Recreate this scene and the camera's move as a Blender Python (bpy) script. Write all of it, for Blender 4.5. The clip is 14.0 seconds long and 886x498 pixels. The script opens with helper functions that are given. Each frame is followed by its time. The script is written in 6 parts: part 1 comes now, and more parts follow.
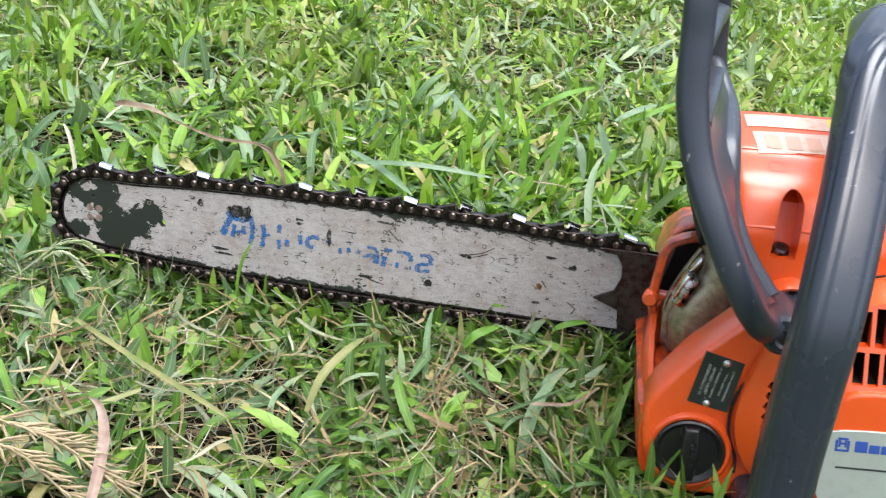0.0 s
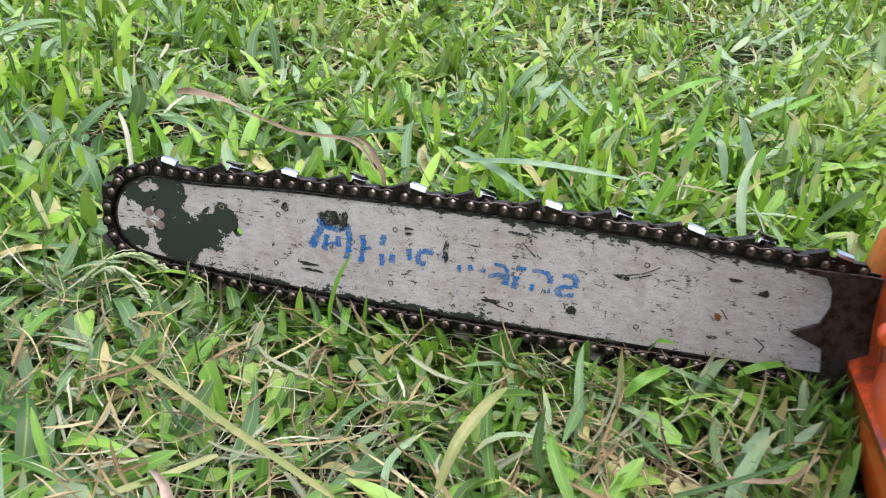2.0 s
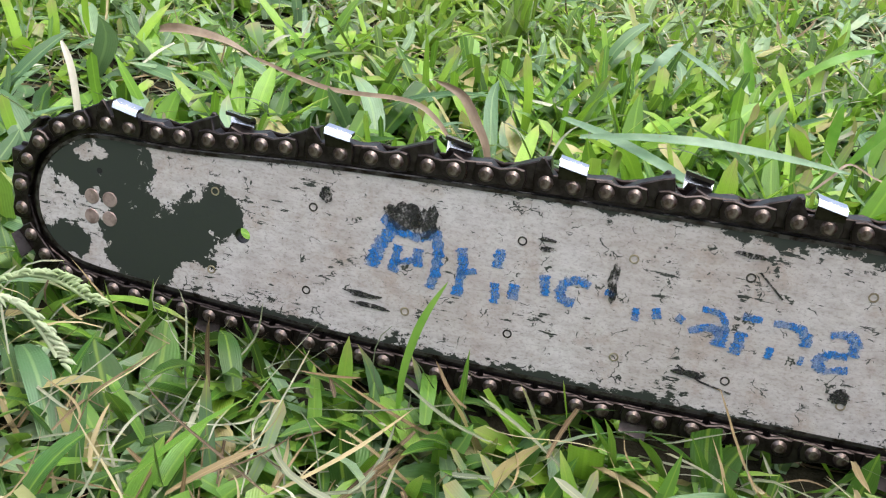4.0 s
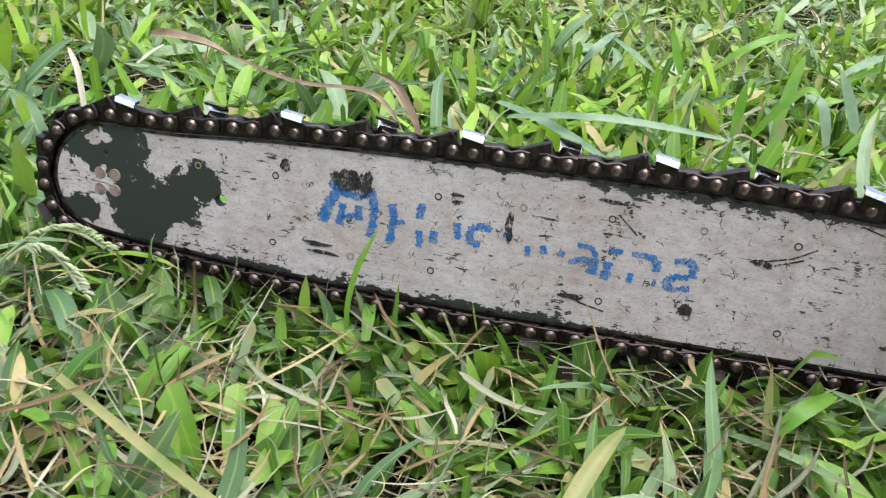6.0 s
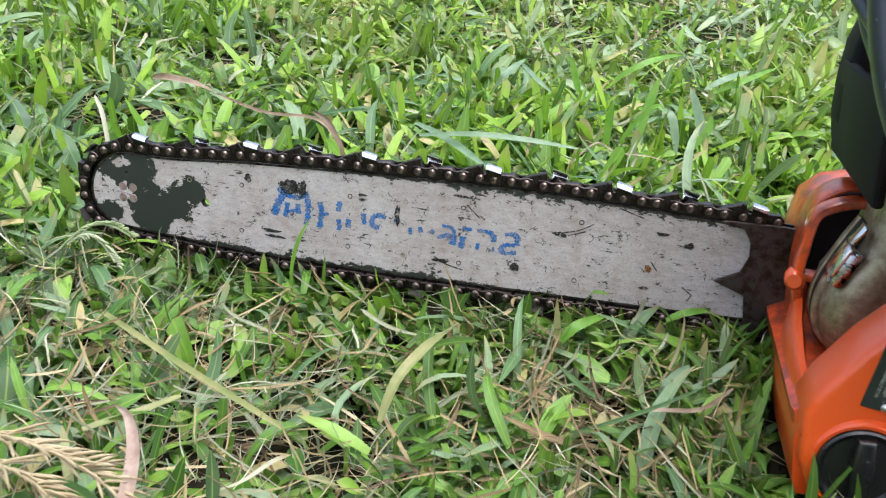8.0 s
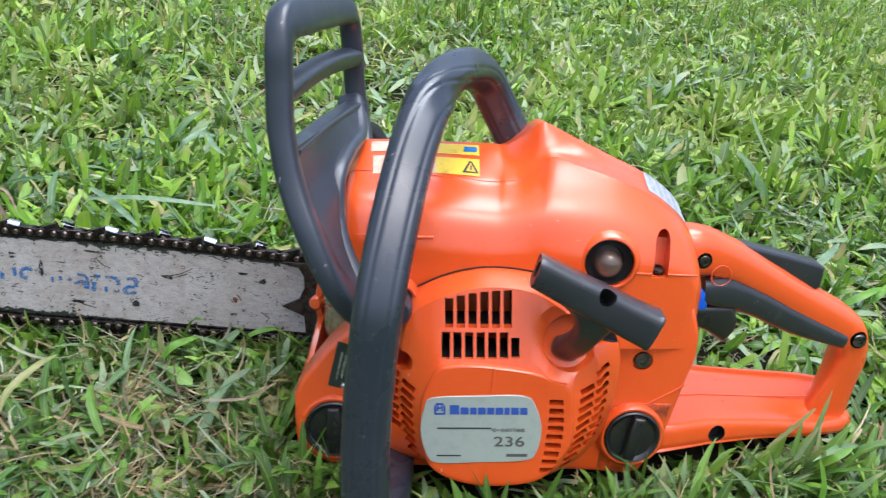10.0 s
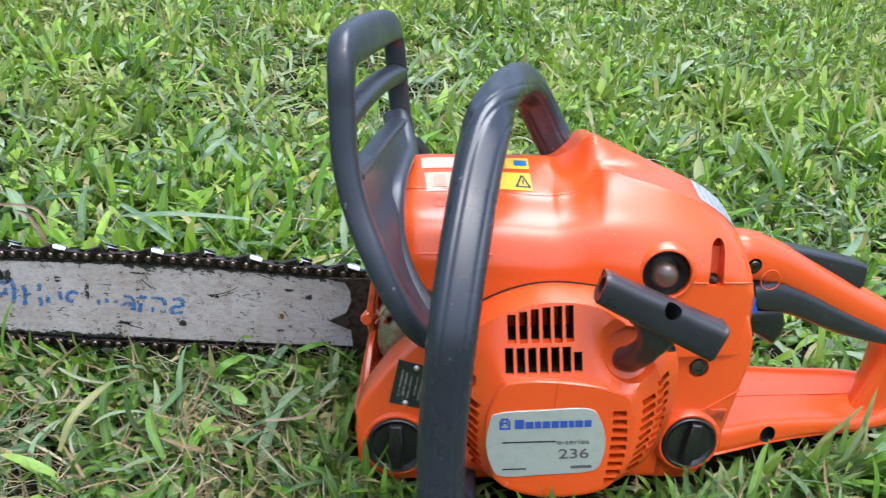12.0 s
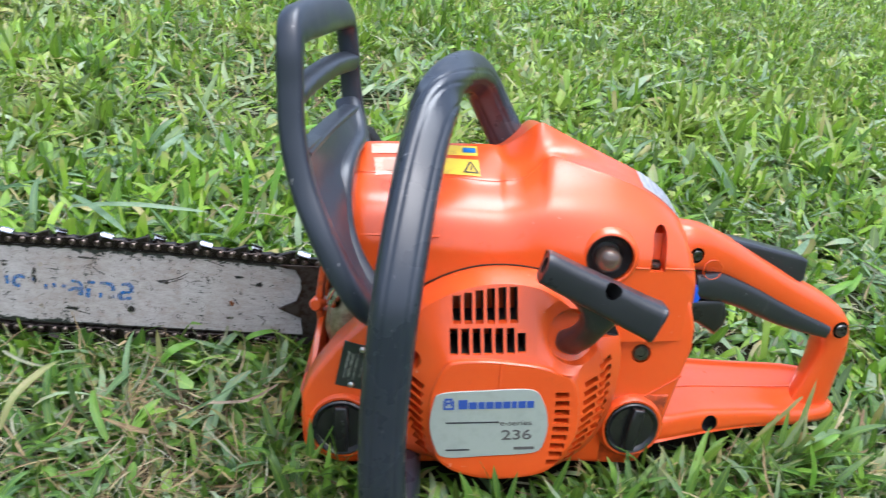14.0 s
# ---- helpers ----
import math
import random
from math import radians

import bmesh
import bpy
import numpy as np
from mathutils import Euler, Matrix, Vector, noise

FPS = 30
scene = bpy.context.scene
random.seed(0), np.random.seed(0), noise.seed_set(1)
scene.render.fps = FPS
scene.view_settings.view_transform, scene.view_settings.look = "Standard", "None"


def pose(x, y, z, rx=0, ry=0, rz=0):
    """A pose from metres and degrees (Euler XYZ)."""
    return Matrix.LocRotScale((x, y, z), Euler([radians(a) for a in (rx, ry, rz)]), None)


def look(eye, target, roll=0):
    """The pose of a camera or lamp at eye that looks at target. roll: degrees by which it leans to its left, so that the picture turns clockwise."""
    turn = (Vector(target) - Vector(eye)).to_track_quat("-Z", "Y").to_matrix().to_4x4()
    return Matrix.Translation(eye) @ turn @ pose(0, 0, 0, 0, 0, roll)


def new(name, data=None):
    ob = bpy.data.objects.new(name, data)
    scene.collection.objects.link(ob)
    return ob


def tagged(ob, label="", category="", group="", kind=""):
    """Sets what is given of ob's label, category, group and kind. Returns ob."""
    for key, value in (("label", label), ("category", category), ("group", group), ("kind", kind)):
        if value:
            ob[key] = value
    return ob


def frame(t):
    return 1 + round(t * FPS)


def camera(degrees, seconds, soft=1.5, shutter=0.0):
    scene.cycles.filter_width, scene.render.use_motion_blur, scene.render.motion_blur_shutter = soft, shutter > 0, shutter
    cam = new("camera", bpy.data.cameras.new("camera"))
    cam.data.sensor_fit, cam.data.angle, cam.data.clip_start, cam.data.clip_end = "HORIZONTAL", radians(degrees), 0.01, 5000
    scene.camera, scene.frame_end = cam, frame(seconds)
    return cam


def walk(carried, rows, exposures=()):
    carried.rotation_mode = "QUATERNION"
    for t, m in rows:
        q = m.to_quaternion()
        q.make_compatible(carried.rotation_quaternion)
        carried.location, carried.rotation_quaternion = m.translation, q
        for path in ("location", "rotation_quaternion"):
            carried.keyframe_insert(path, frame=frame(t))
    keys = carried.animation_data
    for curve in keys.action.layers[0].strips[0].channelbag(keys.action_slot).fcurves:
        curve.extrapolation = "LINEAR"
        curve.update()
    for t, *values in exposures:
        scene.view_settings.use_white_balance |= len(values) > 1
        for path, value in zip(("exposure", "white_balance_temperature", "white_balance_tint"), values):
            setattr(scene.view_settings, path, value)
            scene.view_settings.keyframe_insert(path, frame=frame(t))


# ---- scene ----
from mathutils.bvhtree import BVHTree

SOFT, SHUT = 1.15, 0.2
# the saw leans a little on the turf: its own frame (x along the bar, y away, z up) in the world
SAW = Matrix.Translation((0, 0, 0.095)) @ Vector((0.0247, -0.088, 1.0)).rotation_difference(Vector((0, 0, 1))).to_matrix().to_4x4()
cam = camera(49.8, 14.0, soft=SOFT, shutter=SHUT)
# eye, target and roll in the saw's own frame
PATH = [
    (0, (0.115, -0.626, 0.203), (-0.143, 1.232, -0.493), 6.5),
    (0.5, (0.089, -0.606, 0.186), (-0.221, 1.246, -0.502), 6.4),
    (1, (0.081, -0.587, 0.181), (-0.247, 1.261, -0.509), 6.5),
    (1.5, (0.062, -0.562, 0.18), (-0.286, 1.284, -0.508), 6.0),
    (2, (0.04, -0.502, 0.152), (-0.316, 1.342, -0.537), 5.9),
    (2.5, (-0.011, -0.369, 0.109), (-0.373, 1.482, -0.556), 7.6),
    (2.7, (-0.029, -0.327, 0.097), (-0.403, 1.524, -0.561), 8.0),
    (4.8, (-0.057, -0.288, 0.067), (-0.399, 1.558, -0.624), 7.5),
    (5, (-0.055, -0.292, 0.066), (-0.396, 1.554, -0.624), 7.4),
    (5.5, (-0.041, -0.313, 0.069), (-0.387, 1.533, -0.618), 7.1),
    (6, (-0.012, -0.369, 0.089), (-0.359, 1.472, -0.611), 6.3),
    (6.5, (-0.024, -0.406, 0.119), (-0.373, 1.431, -0.589), 5.7),
    (7, (-0.002, -0.437, 0.124), (-0.361, 1.399, -0.584), 5.0),
    (7.2, (0.023, -0.442, 0.126), (-0.342, 1.392, -0.584), 4.7),
    (9.3, (0.155, -0.714, 0.222), (-0.026, 1.167, -0.433), 4.8),
    (9.5, (0.184, -0.715, 0.23), (0.079, 1.177, -0.409), 5.3),
    (10, (0.254, -0.704, 0.237), (0.266, 1.201, -0.373), 5.8),
    (10.5, (0.301, -0.69, 0.244), (0.346, 1.216, -0.36), 5.2),
    (11, (0.305, -0.697, 0.246), (0.37, 1.201, -0.38), 4.3),
    (11.5, (0.263, -0.707, 0.247), (0.321, 1.187, -0.394), 3.9),
    (12, (0.208, -0.703, 0.254), (0.248, 1.192, -0.383), 4.2),
    (12.5, (0.122, -0.717, 0.239), (0.066, 1.178, -0.396), 5.3),
    (13, (0.07, -0.738, 0.235), (-0.133, 1.148, -0.402), 5.3),
    (13.5, (0.144, -0.729, 0.233), (0.063, 1.169, -0.393), 6.6),
    (14, (0.221, -0.717, 0.233), (0.331, 1.191, -0.355), 5.7),
]
EXPO = 1.20
walk(cam, [(t, SAW @ look(e, g, r)) for t, e, g, r in PATH], [(t, EXPO + d, 5980 if t < 8 else 5600, 10) for t, d in ((0.0, 0.18), (1.0, 0.12), (1.6, 0.08), (7.2, 0.10), (9.5, 0.14), (10.0, -0.08), (10.5, -0.02), (12.0, -0.05), (14.0, -0.03))])

# ---- light: bright overcast sky ----
world = bpy.data.worlds.new("overcast_sky")
scene.world = world
world.use_nodes = True
wt = world.node_tree
sky = wt.nodes.new("ShaderNodeTexSky")
sky.sky_type = "NISHITA"
sky.sun_disc = False
sky.sun_elevation, sky.sun_rotation = radians(68), radians(160)
sky.air_density, sky.dust_density, sky.ozone_density = 1.0, 6.0, 0.6
hsv = wt.nodes.new("ShaderNodeHueSaturation")
hsv.inputs["Saturation"].default_value = 0.7
wt.links.new(sky.outputs[0], hsv.inputs["Color"])
wt.links.new(hsv.outputs[0], wt.nodes["Background"].inputs[0])
wt.nodes["Background"].inputs[1].default_value = 0.115
sun = new("sun", bpy.data.lights.new("sun", "SUN"))
sun.data.energy, sun.data.angle, sun.data.color = 1.5, radians(40), (1.0, 0.96, 0.90)
sun.matrix_world = look((0.35, 1.0, 5), (0, 0, 2.4))


# ---- materials ----
class Mat:
    """A node material with a few short cuts."""

    def __init__(self, name, color=(0.5, 0.5, 0.5), rough=0.5, metal=0.0, coat=0.0, spec=0.5):
        self.m = bpy.data.materials.new(name)
        self.m.use_nodes = True
        self.t = self.m.node_tree
        self.b = self.t.nodes["Principled BSDF"]
        self.b.inputs["Base Color"].default_value = (*color, 1)
        self.b.inputs["Roughness"].default_value = rough
        self.b.inputs["Metallic"].default_value = metal
        self.b.inputs["Coat Weight"].default_value = coat
        self.b.inputs["Specular IOR Level"].default_value = spec
        self.co = self.t.nodes.new("ShaderNodeTexCoord").outputs["Object"]

    def node(self, kind, **ins):
        n = self.t.nodes.new(kind)
        for k, v in ins.items():
            n.inputs[k.replace("_", " ")].default_value = v
        return n

    def link(self, a, b):
        self.t.links.new(a, b)

    def noise(self, scale, detail=4.0, rough=0.6, stretch=None):
        n = self.node("ShaderNodeTexNoise", Scale=scale, Detail=detail, Roughness=rough)
        src = self.co
        if stretch:
            mp = self.node("ShaderNodeMapping", Scale=stretch)
            self.link(src, mp.inputs[0])
            src = mp.outputs[0]
        self.link(src, n.inputs["Vector"])
        return n.outputs["Fac"]

    def ramp(self, fac, stops):
        r = self.t.nodes.new("ShaderNodeValToRGB")
        while len(r.color_ramp.elements) < len(stops):
            r.color_ramp.elements.new(0.5)
        for e, (p, c) in zip(r.color_ramp.elements, stops):
            e.position, e.color = p, (c, c, c, 1) if not isinstance(c, tuple) else (*c, 1)
        self.link(fac, r.inputs[0])
        return r.outputs[0]

    def mix(self, fac, a, b, mode="MIX"):
        n = self.t.nodes.new("ShaderNodeMix")
        n.data_type, n.blend_type = "RGBA", mode
        for sock, v in ((n.inputs[0], fac), (n.inputs[6], a), (n.inputs[7], b)):
            if isinstance(v, (int, float)):
                sock.default_value = v
            elif isinstance(v, tuple):
                sock.default_value = (*v, 1)
            else:
                self.link(v, sock)
        return n.outputs[2]

    def math(self, op, a, b):
        n = self.t.nodes.new("ShaderNodeMath")
        n.operation = op
        for sock, v in ((n.inputs[0], a), (n.inputs[1], b)):
            if isinstance(v, (int, float)):
                sock.default_value = v
            else:
                self.link(v, sock)
        return n.outputs[0]

    def color(self, out):
        self.link(out, self.b.inputs["Base Color"])

    def rough(self, out):
        self.link(out, self.b.inputs["Roughness"])

    def bump(self, out, strength=0.2, dist=0.001):
        n = self.node("ShaderNodeBump", Strength=strength, Distance=dist)
        self.link(out, n.inputs["Height"])
        self.link(n.outputs[0], self.b.inputs["Normal"])


def orange_plastic(name="orange_plastic", lo=0.60, hi=0.76, amount=0.28, soil=(0.30, 0.055, 0.015)):
    m = Mat(name, (0.78, 0.085, 0.010), 0.3, coat=0.8, spec=0.25)
    m.b.inputs["Coat IOR"].default_value = 1.67
    m.b.inputs["Coat Roughness"].default_value = 0.24
    big, fine = m.noise(26), m.noise(420, 5)
    dirt = m.ramp(m.noise(60, 8, 0.7), [(lo, 0.0), (hi, 1.0)])
    base = m.mix(big, (0.73, 0.082, 0.008), (0.82, 0.106, 0.012))
    col = m.mix(m.math("MULTIPLY", dirt, amount), base, soil)
    dust = m.math("MULTIPLY", m.ramp(m.noise(190, 5, 0.6), [(0.70, 0.0), (0.74, 0.6)]), m.ramp(m.noise(22, 3), [(0.45, 0.0), (0.6, 1.0)]))
    m.color(m.mix(dust, col, (0.78, 0.50, 0.38)))
    m.rough(m.ramp(m.noise(40, 6, 0.7), [(0.3, 0.26), (0.7, 0.42)]))
    m.bump(fine, 0.12, 0.0004)
    return m.m


def dark_plastic(name, c, rough, scratch=0.25):
    m = Mat(name, c, rough, coat=0.42)
    m.b.inputs["Coat Roughness"].default_value = 0.28
    fine = m.noise(700, 4)
    sc = m.ramp(m.noise(45, 8, 0.75, (1, 1, 0.25)), [(0.63, 0.0), (0.75, 1.0)])
    base = m.mix(m.noise(18), tuple(v * 0.8 for v in c), tuple(v * 1.25 for v in c))
    nick = m.math("MULTIPLY", m.ramp(m.noise(230, 4, 0.6, (1, 1, 0.6)), [(0.69, 0.0), (0.73, 1.0)]), min(scratch * 2.0, 0.6))
    m.color(m.mix(nick, m.mix(m.math("MULTIPLY", sc, scratch), base, (0.2, 0.19, 0.17)), (0.42, 0.42, 0.42)))
    m.rough(m.ramp(m.noise(30, 6), [(0.3, rough - 0.08), (0.7, rough + 0.12)]))
    m.bump(fine, 0.25, 0.0004)
    return m.m


ORANGE = orange_plastic()
# oil-stained orange, darker overall; also serves for shade along the moulded symbol
OILY_DARK = orange_plastic("oily_darkened_orange", 0.38, 0.60, 0.82, (0.10, 0.020, 0.009))
GREY = dark_plastic("dark_grey_plastic", (0.022, 0.029, 0.043), 0.40)
RUBBER = dark_plastic("black_rubber", (0.018, 0.020, 0.025), 0.34, 0.3)
BLACK = dark_plastic("black_plastic", (0.010, 0.010, 0.011), 0.3, 0.1)
MATT = Mat("matt_black_plastic", (0.010, 0.010, 0.011), 0.65, spec=0.2).m
# flat black for holes, gaps and hollow insides, their darkness put into colour
VOID = Mat("hollow_black", (0.006, 0.006, 0.006), 0.8).m


def bar_paint():
    """White paint with chips and cracks down to dark steel, worn bare behind the nose."""
    m = Mat("worn_white_bar_paint", rough=0.45)
    sep = m.t.nodes.new("ShaderNodeSeparateXYZ")
    m.link(m.co, sep.inputs[0])
    x, z = sep.outputs[0], sep.outputs[2]

    def field(blobs, scale, k):
        """Ragged patches: 1 inside, 0 outside; blobs are centre and half size."""
        out = None
        for cx, cz, rx, rz in blobs:
            a = m.math("ADD", m.math("MULTIPLY", x, 1 / rx), -cx / rx)
            b = m.math("ADD", m.math("MULTIPLY", z, 1 / rz), -cz / rz)
            f = m.math("SUBTRACT", 1.0, m.math("ADD", m.math("MULTIPLY", a, a), m.math("MULTIPLY", b, b)))
            out = f if out is None else m.math("MAXIMUM", out, f)
        n = m.math("MULTIPLY", m.math("SUBTRACT", m.noise(scale, 9, 0.66), 0.5), k)
        return m.ramp(m.math("ADD", m.math("MAXIMUM", out, -1.5), n), [(0.0, 0.0), (0.03, 1.0)])

    bare = field([(-0.219, -0.056, 0.018, 0.020), (-0.203, -0.053, 0.013, 0.010), (-0.193, -0.040, 0.012, 0.010), (-0.229, -0.034, 0.013, 0.015), (-0.246, -0.034, 0.012, 0.012), (-0.250, -0.062, 0.010, 0.007)], 120, 5.0)
    left = field([(-0.208, -0.0330, 0.010, 0.0065), (-0.250, -0.047, 0.006, 0.008), (-0.241, -0.0275, 0.006, 0.003), (-0.2575, -0.041, 0.003, 0.004)], 170, 8.5)
    bare = m.math("MULTIPLY", bare, m.math("SUBTRACT", 1.0, left))
    edge = m.math("ABSOLUTE", m.math("ADD", z, 0.0435), 0.0)
    edge = m.ramp(m.math("MULTIPLY", edge, 30.0), [(0.66, 0.0), (0.84, 0.06), (0.95, 0.24)])
    # chips gather in patches and run along the grain
    where = m.ramp(m.noise(48, 3, 0.6), [(0.42, 0.0), (0.66, 0.12)])
    chips = m.math("ADD", m.math("ADD", m.noise(230, 9, 0.70, (0.75, 1, 1.2)), edge), where)
    chip = m.ramp(chips, [(0.69, 0.0), (0.705, 1.0)])
    scr = m.math("ADD", m.noise(420, 7, 0.66, (0.26, 1, 1.2)), where)
    scratch = m.ramp(scr, [(0.670, 0.0), (0.692, 1.0)])
    specks = m.ramp(m.noise(640, 5, 0.7, (0.7, 1, 1)), [(0.645, 0.0), (0.67, 1.0)])
    # short cracks
    warp = m.t.nodes.new("ShaderNodeTexNoise")
    warp.inputs["Scale"].default_value = 210
    m.link(m.co, warp.inputs["Vector"])
    bent = m.t.nodes.new("ShaderNodeVectorMath")
    bent.operation = "MULTIPLY_ADD"
    m.link(warp.outputs["Color"], bent.inputs[0])
    bent.inputs[1].default_value = (0.010, 0.010, 0.010)
    m.link(m.co, bent.inputs[2])
    cell = m.t.nodes.new("ShaderNodeTexVoronoi")
    cell.feature = "DISTANCE_TO_EDGE"
    cell.inputs["Scale"].default_value = 150
    m.link(bent.outputs[0], cell.inputs["Vector"])
    crack = m.math("MULTIPLY", m.ramp(cell.outputs["Distance"], [(0.018, 1.0), (0.045, 0.0)]), m.ramp(m.noise(135, 4, 0.6), [(0.565, 0.0), (0.60, 1.0)]))
    dark = m.math("MAXIMUM", m.math("MAXIMUM", m.math("MAXIMUM", chip, crack), m.math("MAXIMUM", scratch, specks)), bare)
    stain = m.ramp(m.noise(30, 6, 0.65, (0.6, 1, 1)), [(0.38, 0.0), (0.72, 1.0)])
    paint = m.mix(stain, (0.49, 0.465, 0.450), (0.39, 0.345, 0.32))
    rust = m.ramp(m.noise(64, 8, 0.7), [(0.52, 0.0), (0.72, 1.0)])
    paint = m.mix(m.math("MULTIPLY", rust, 0.6), paint, (0.25, 0.155, 0.09))
    grime = m.ramp(m.noise(300, 5, 0.7, (0.4, 1, 1)), [(0.42, 0.0), (0.75, 1.0)])
    paint = m.mix(m.math("MULTIPLY", grime, 0.55), paint, (0.19, 0.155, 0.13))
    pores = m.ramp(m.noise(1100, 3, 0.6, (0.6, 1, 1)), [(0.50, 0.0), (0.72, 0.55)])
    paint = m.mix(pores, paint, (0.15, 0.125, 0.11))
    m.color(m.mix(dark, paint, (0.020, 0.025, 0.019)))
    m.rough(m.ramp(dark, [(0.0, 0.42), (1.0, 0.5)]))
    m.bump(m.math("SUBTRACT", m.noise(600, 4), m.math("MULTIPLY", dark, 0.8)), 0.25, 0.0003)
    return m.m


def worn_ink(name, c, wear=0.5, faint=0.0):
    """Print that has rubbed off in places; faint is what is left there."""
    m = Mat(name, c, 0.5)
    m.color(m.mix(m.noise(300, 5), tuple(v * 0.6 for v in c), tuple(min(v * 1.5, 1) for v in c)))
    clear = m.t.nodes.new("ShaderNodeBsdfTransparent")
    mx = m.t.nodes.new("ShaderNodeMixShader")
    worn = m.ramp(m.math("ADD", m.math("MULTIPLY", m.noise(900, 6, 0.75, (1.2, 1, 0.8)), 0.6), m.math("MULTIPLY", m.noise(170, 4, 0.6), 0.4)), [(wear - 0.07, faint), (wear + 0.05, 1.0)])
    fine = m.ramp(m.noise(1300, 3, 0.6), [(0.40, 1.0), (0.62, 0.62)])
    m.link(m.math("MULTIPLY", worn, fine), mx.inputs[0])
    m.link(clear.outputs[0], mx.inputs[1])
    m.link(m.b.outputs[0], mx.inputs[2])
    m.link(mx.outputs[0], m.t.nodes["Material Output"].inputs["Surface"])
    return m.m


def steel(name, c, rough, metal=1.0, dirt=(0.02, 0.014, 0.01), lo=0.45, hi=0.62):
    m = Mat(name, c, rough, metal)
    f = m.ramp(m.noise(160, 7, 0.65), [(lo, 0.0), (hi, 1.0)])
    m.color(m.mix(f, c, dirt))
    m.rough(m.ramp(m.noise(90, 5), [(0.3, rough - 0.06), (0.7, rough + 0.15)]))
    m.bump(m.noise(500, 4), 0.3, 0.0003)
    return m.m


BARPAINT = bar_paint()
BAREDGE = steel("bare_bar_edge", (0.10, 0.09, 0.085), 0.45)
CHAIN = steel("oily_chain_steel", (0.055, 0.045, 0.042), 0.32, 0.9, (0.018, 0.013, 0.011))
RIVET = steel("brown_rivet_steel", (0.27, 0.225, 0.20), 0.3, 0.85, (0.08, 0.055, 0.042))
CHROME = steel("bright_chrome", (0.85, 0.85, 0.86), 0.16, 1.0, (0.5, 0.47, 0.45), 0.6, 0.75)
SPIKE = steel("rusty_spike_steel", (0.075, 0.06, 0.055), 0.45, 0.8, (0.035, 0.02, 0.014))
MUFFLER = steel("heat_stained_steel", (0.46, 0.40, 0.29), 0.38, 0.8, (0.15, 0.10, 0.055), 0.38, 0.75)
SCREW = steel("screw_steel", (0.16, 0.155, 0.15), 0.3, 1.0)
ALU = steel("bright_rivet_aluminium", (0.7, 0.7, 0.68), 0.3, 1.0, (0.4, 0.4, 0.38), 0.55, 0.75)


# ---- mesh helpers ----
def part(name, me, mat, parent, label="", smooth=True, angle=38):
    """Links a mesh or bmesh as one object under a thing."""
    if isinstance(me, bmesh.types.BMesh):
        bm, me = me, bpy.data.meshes.new(name)
        bmesh.ops.recalc_face_normals(bm, faces=bm.faces[:])
        bm.to_mesh(me)
        bm.free()
    for mm in mat if isinstance(mat, (list, tuple)) else (mat,):
        if mm.name not in [k.name for k in me.materials if k]:
            me.materials.append(mm)
    if smooth:
        me.shade_smooth()
        me.set_sharp_from_angle(angle=radians(angle))
    ob = new(name, me)
    ob.parent = parent
    if label:
        tagged(ob, label)
    return ob


def cr(points, n, closed=False):
    """n points along a Catmull-Rom curve through the given ones."""
    p = np.array(points, float)
    m = len(p)
    u = np.linspace(0, m if closed else m - 1, n, endpoint=not closed)
    i = np.minimum(u.astype(int), m - 1 if closed else m - 2)
    f = (u - i)[:, None]
    ix = (lambda k: p[k % m]) if closed else (lambda k: p[np.clip(k, 0, m - 1)])
    a, b, c, d = ix(i - 1), ix(i), ix(i + 1), ix(i + 2)
    return 0.5 * (2 * b + (c - a) * f + (2 * a - 5 * b + 4 * c - d) * f**2 + (3 * b - a - 3 * c + d) * f**3)


def loft(rings, caps=True):
    """A skin over closed rings of equal length."""
    r = np.array(rings, float)
    k, n = r.shape[:2]
    bm = bmesh.new()
    vs = [[bm.verts.new(p) for p in ring] for ring in r]
    for i in range(k - 1):
        for j in range(n):
            bm.faces.new((vs[i][j], vs[i][(j + 1) % n], vs[i + 1][(j + 1) % n], vs[i + 1][j]))
    if caps:
        bm.faces.new(vs[0])
        bm.faces.new(vs[-1][::-1])
    return bm


def prism(outline, y0, y1, bevel=0.0, seg=2, tilt=0.0):
    """A plate with an outline in x, z between two depths; tilt shifts y with x."""
    bm = bmesh.new()
    rings = [[bm.verts.new((x, y + tilt * x, z)) for x, z in outline] for y in (y0, y1)]
    n = len(outline)
    for j in range(n):
        bm.faces.new((rings[0][j], rings[0][(j + 1) % n], rings[1][(j + 1) % n], rings[1][j]))
    caps = [bm.faces.new(rings[0]), bm.faces.new(rings[1][::-1])]
    bmesh.ops.recalc_face_normals(bm, faces=bm.faces[:])
    if bevel:
        edges = {e for f in caps for e in f.edges}
        bmesh.ops.bevel(bm, geom=list(edges), offset=bevel, segments=seg, profile=0.5, affect="EDGES", clamp_overlap=True)
    return bm


def box(cx, cy, cz, sx, sy, sz, bevel=0.0, turn=None, bm=None):
    bm2 = bmesh.new()
    bmesh.ops.create_cube(bm2, size=1)
    bmesh.ops.scale(bm2, vec=(sx, sy, sz), verts=bm2.verts)
    if bevel:
        bmesh.ops.bevel(bm2, geom=bm2.edges[:], offset=bevel, segments=2, profile=0.5, affect="EDGES")
    if turn is not None:
        bmesh.ops.transform(bm2, matrix=turn, verts=bm2.verts)
    bmesh.ops.translate(bm2, vec=(cx, cy, cz), verts=bm2.verts)
    return bm2


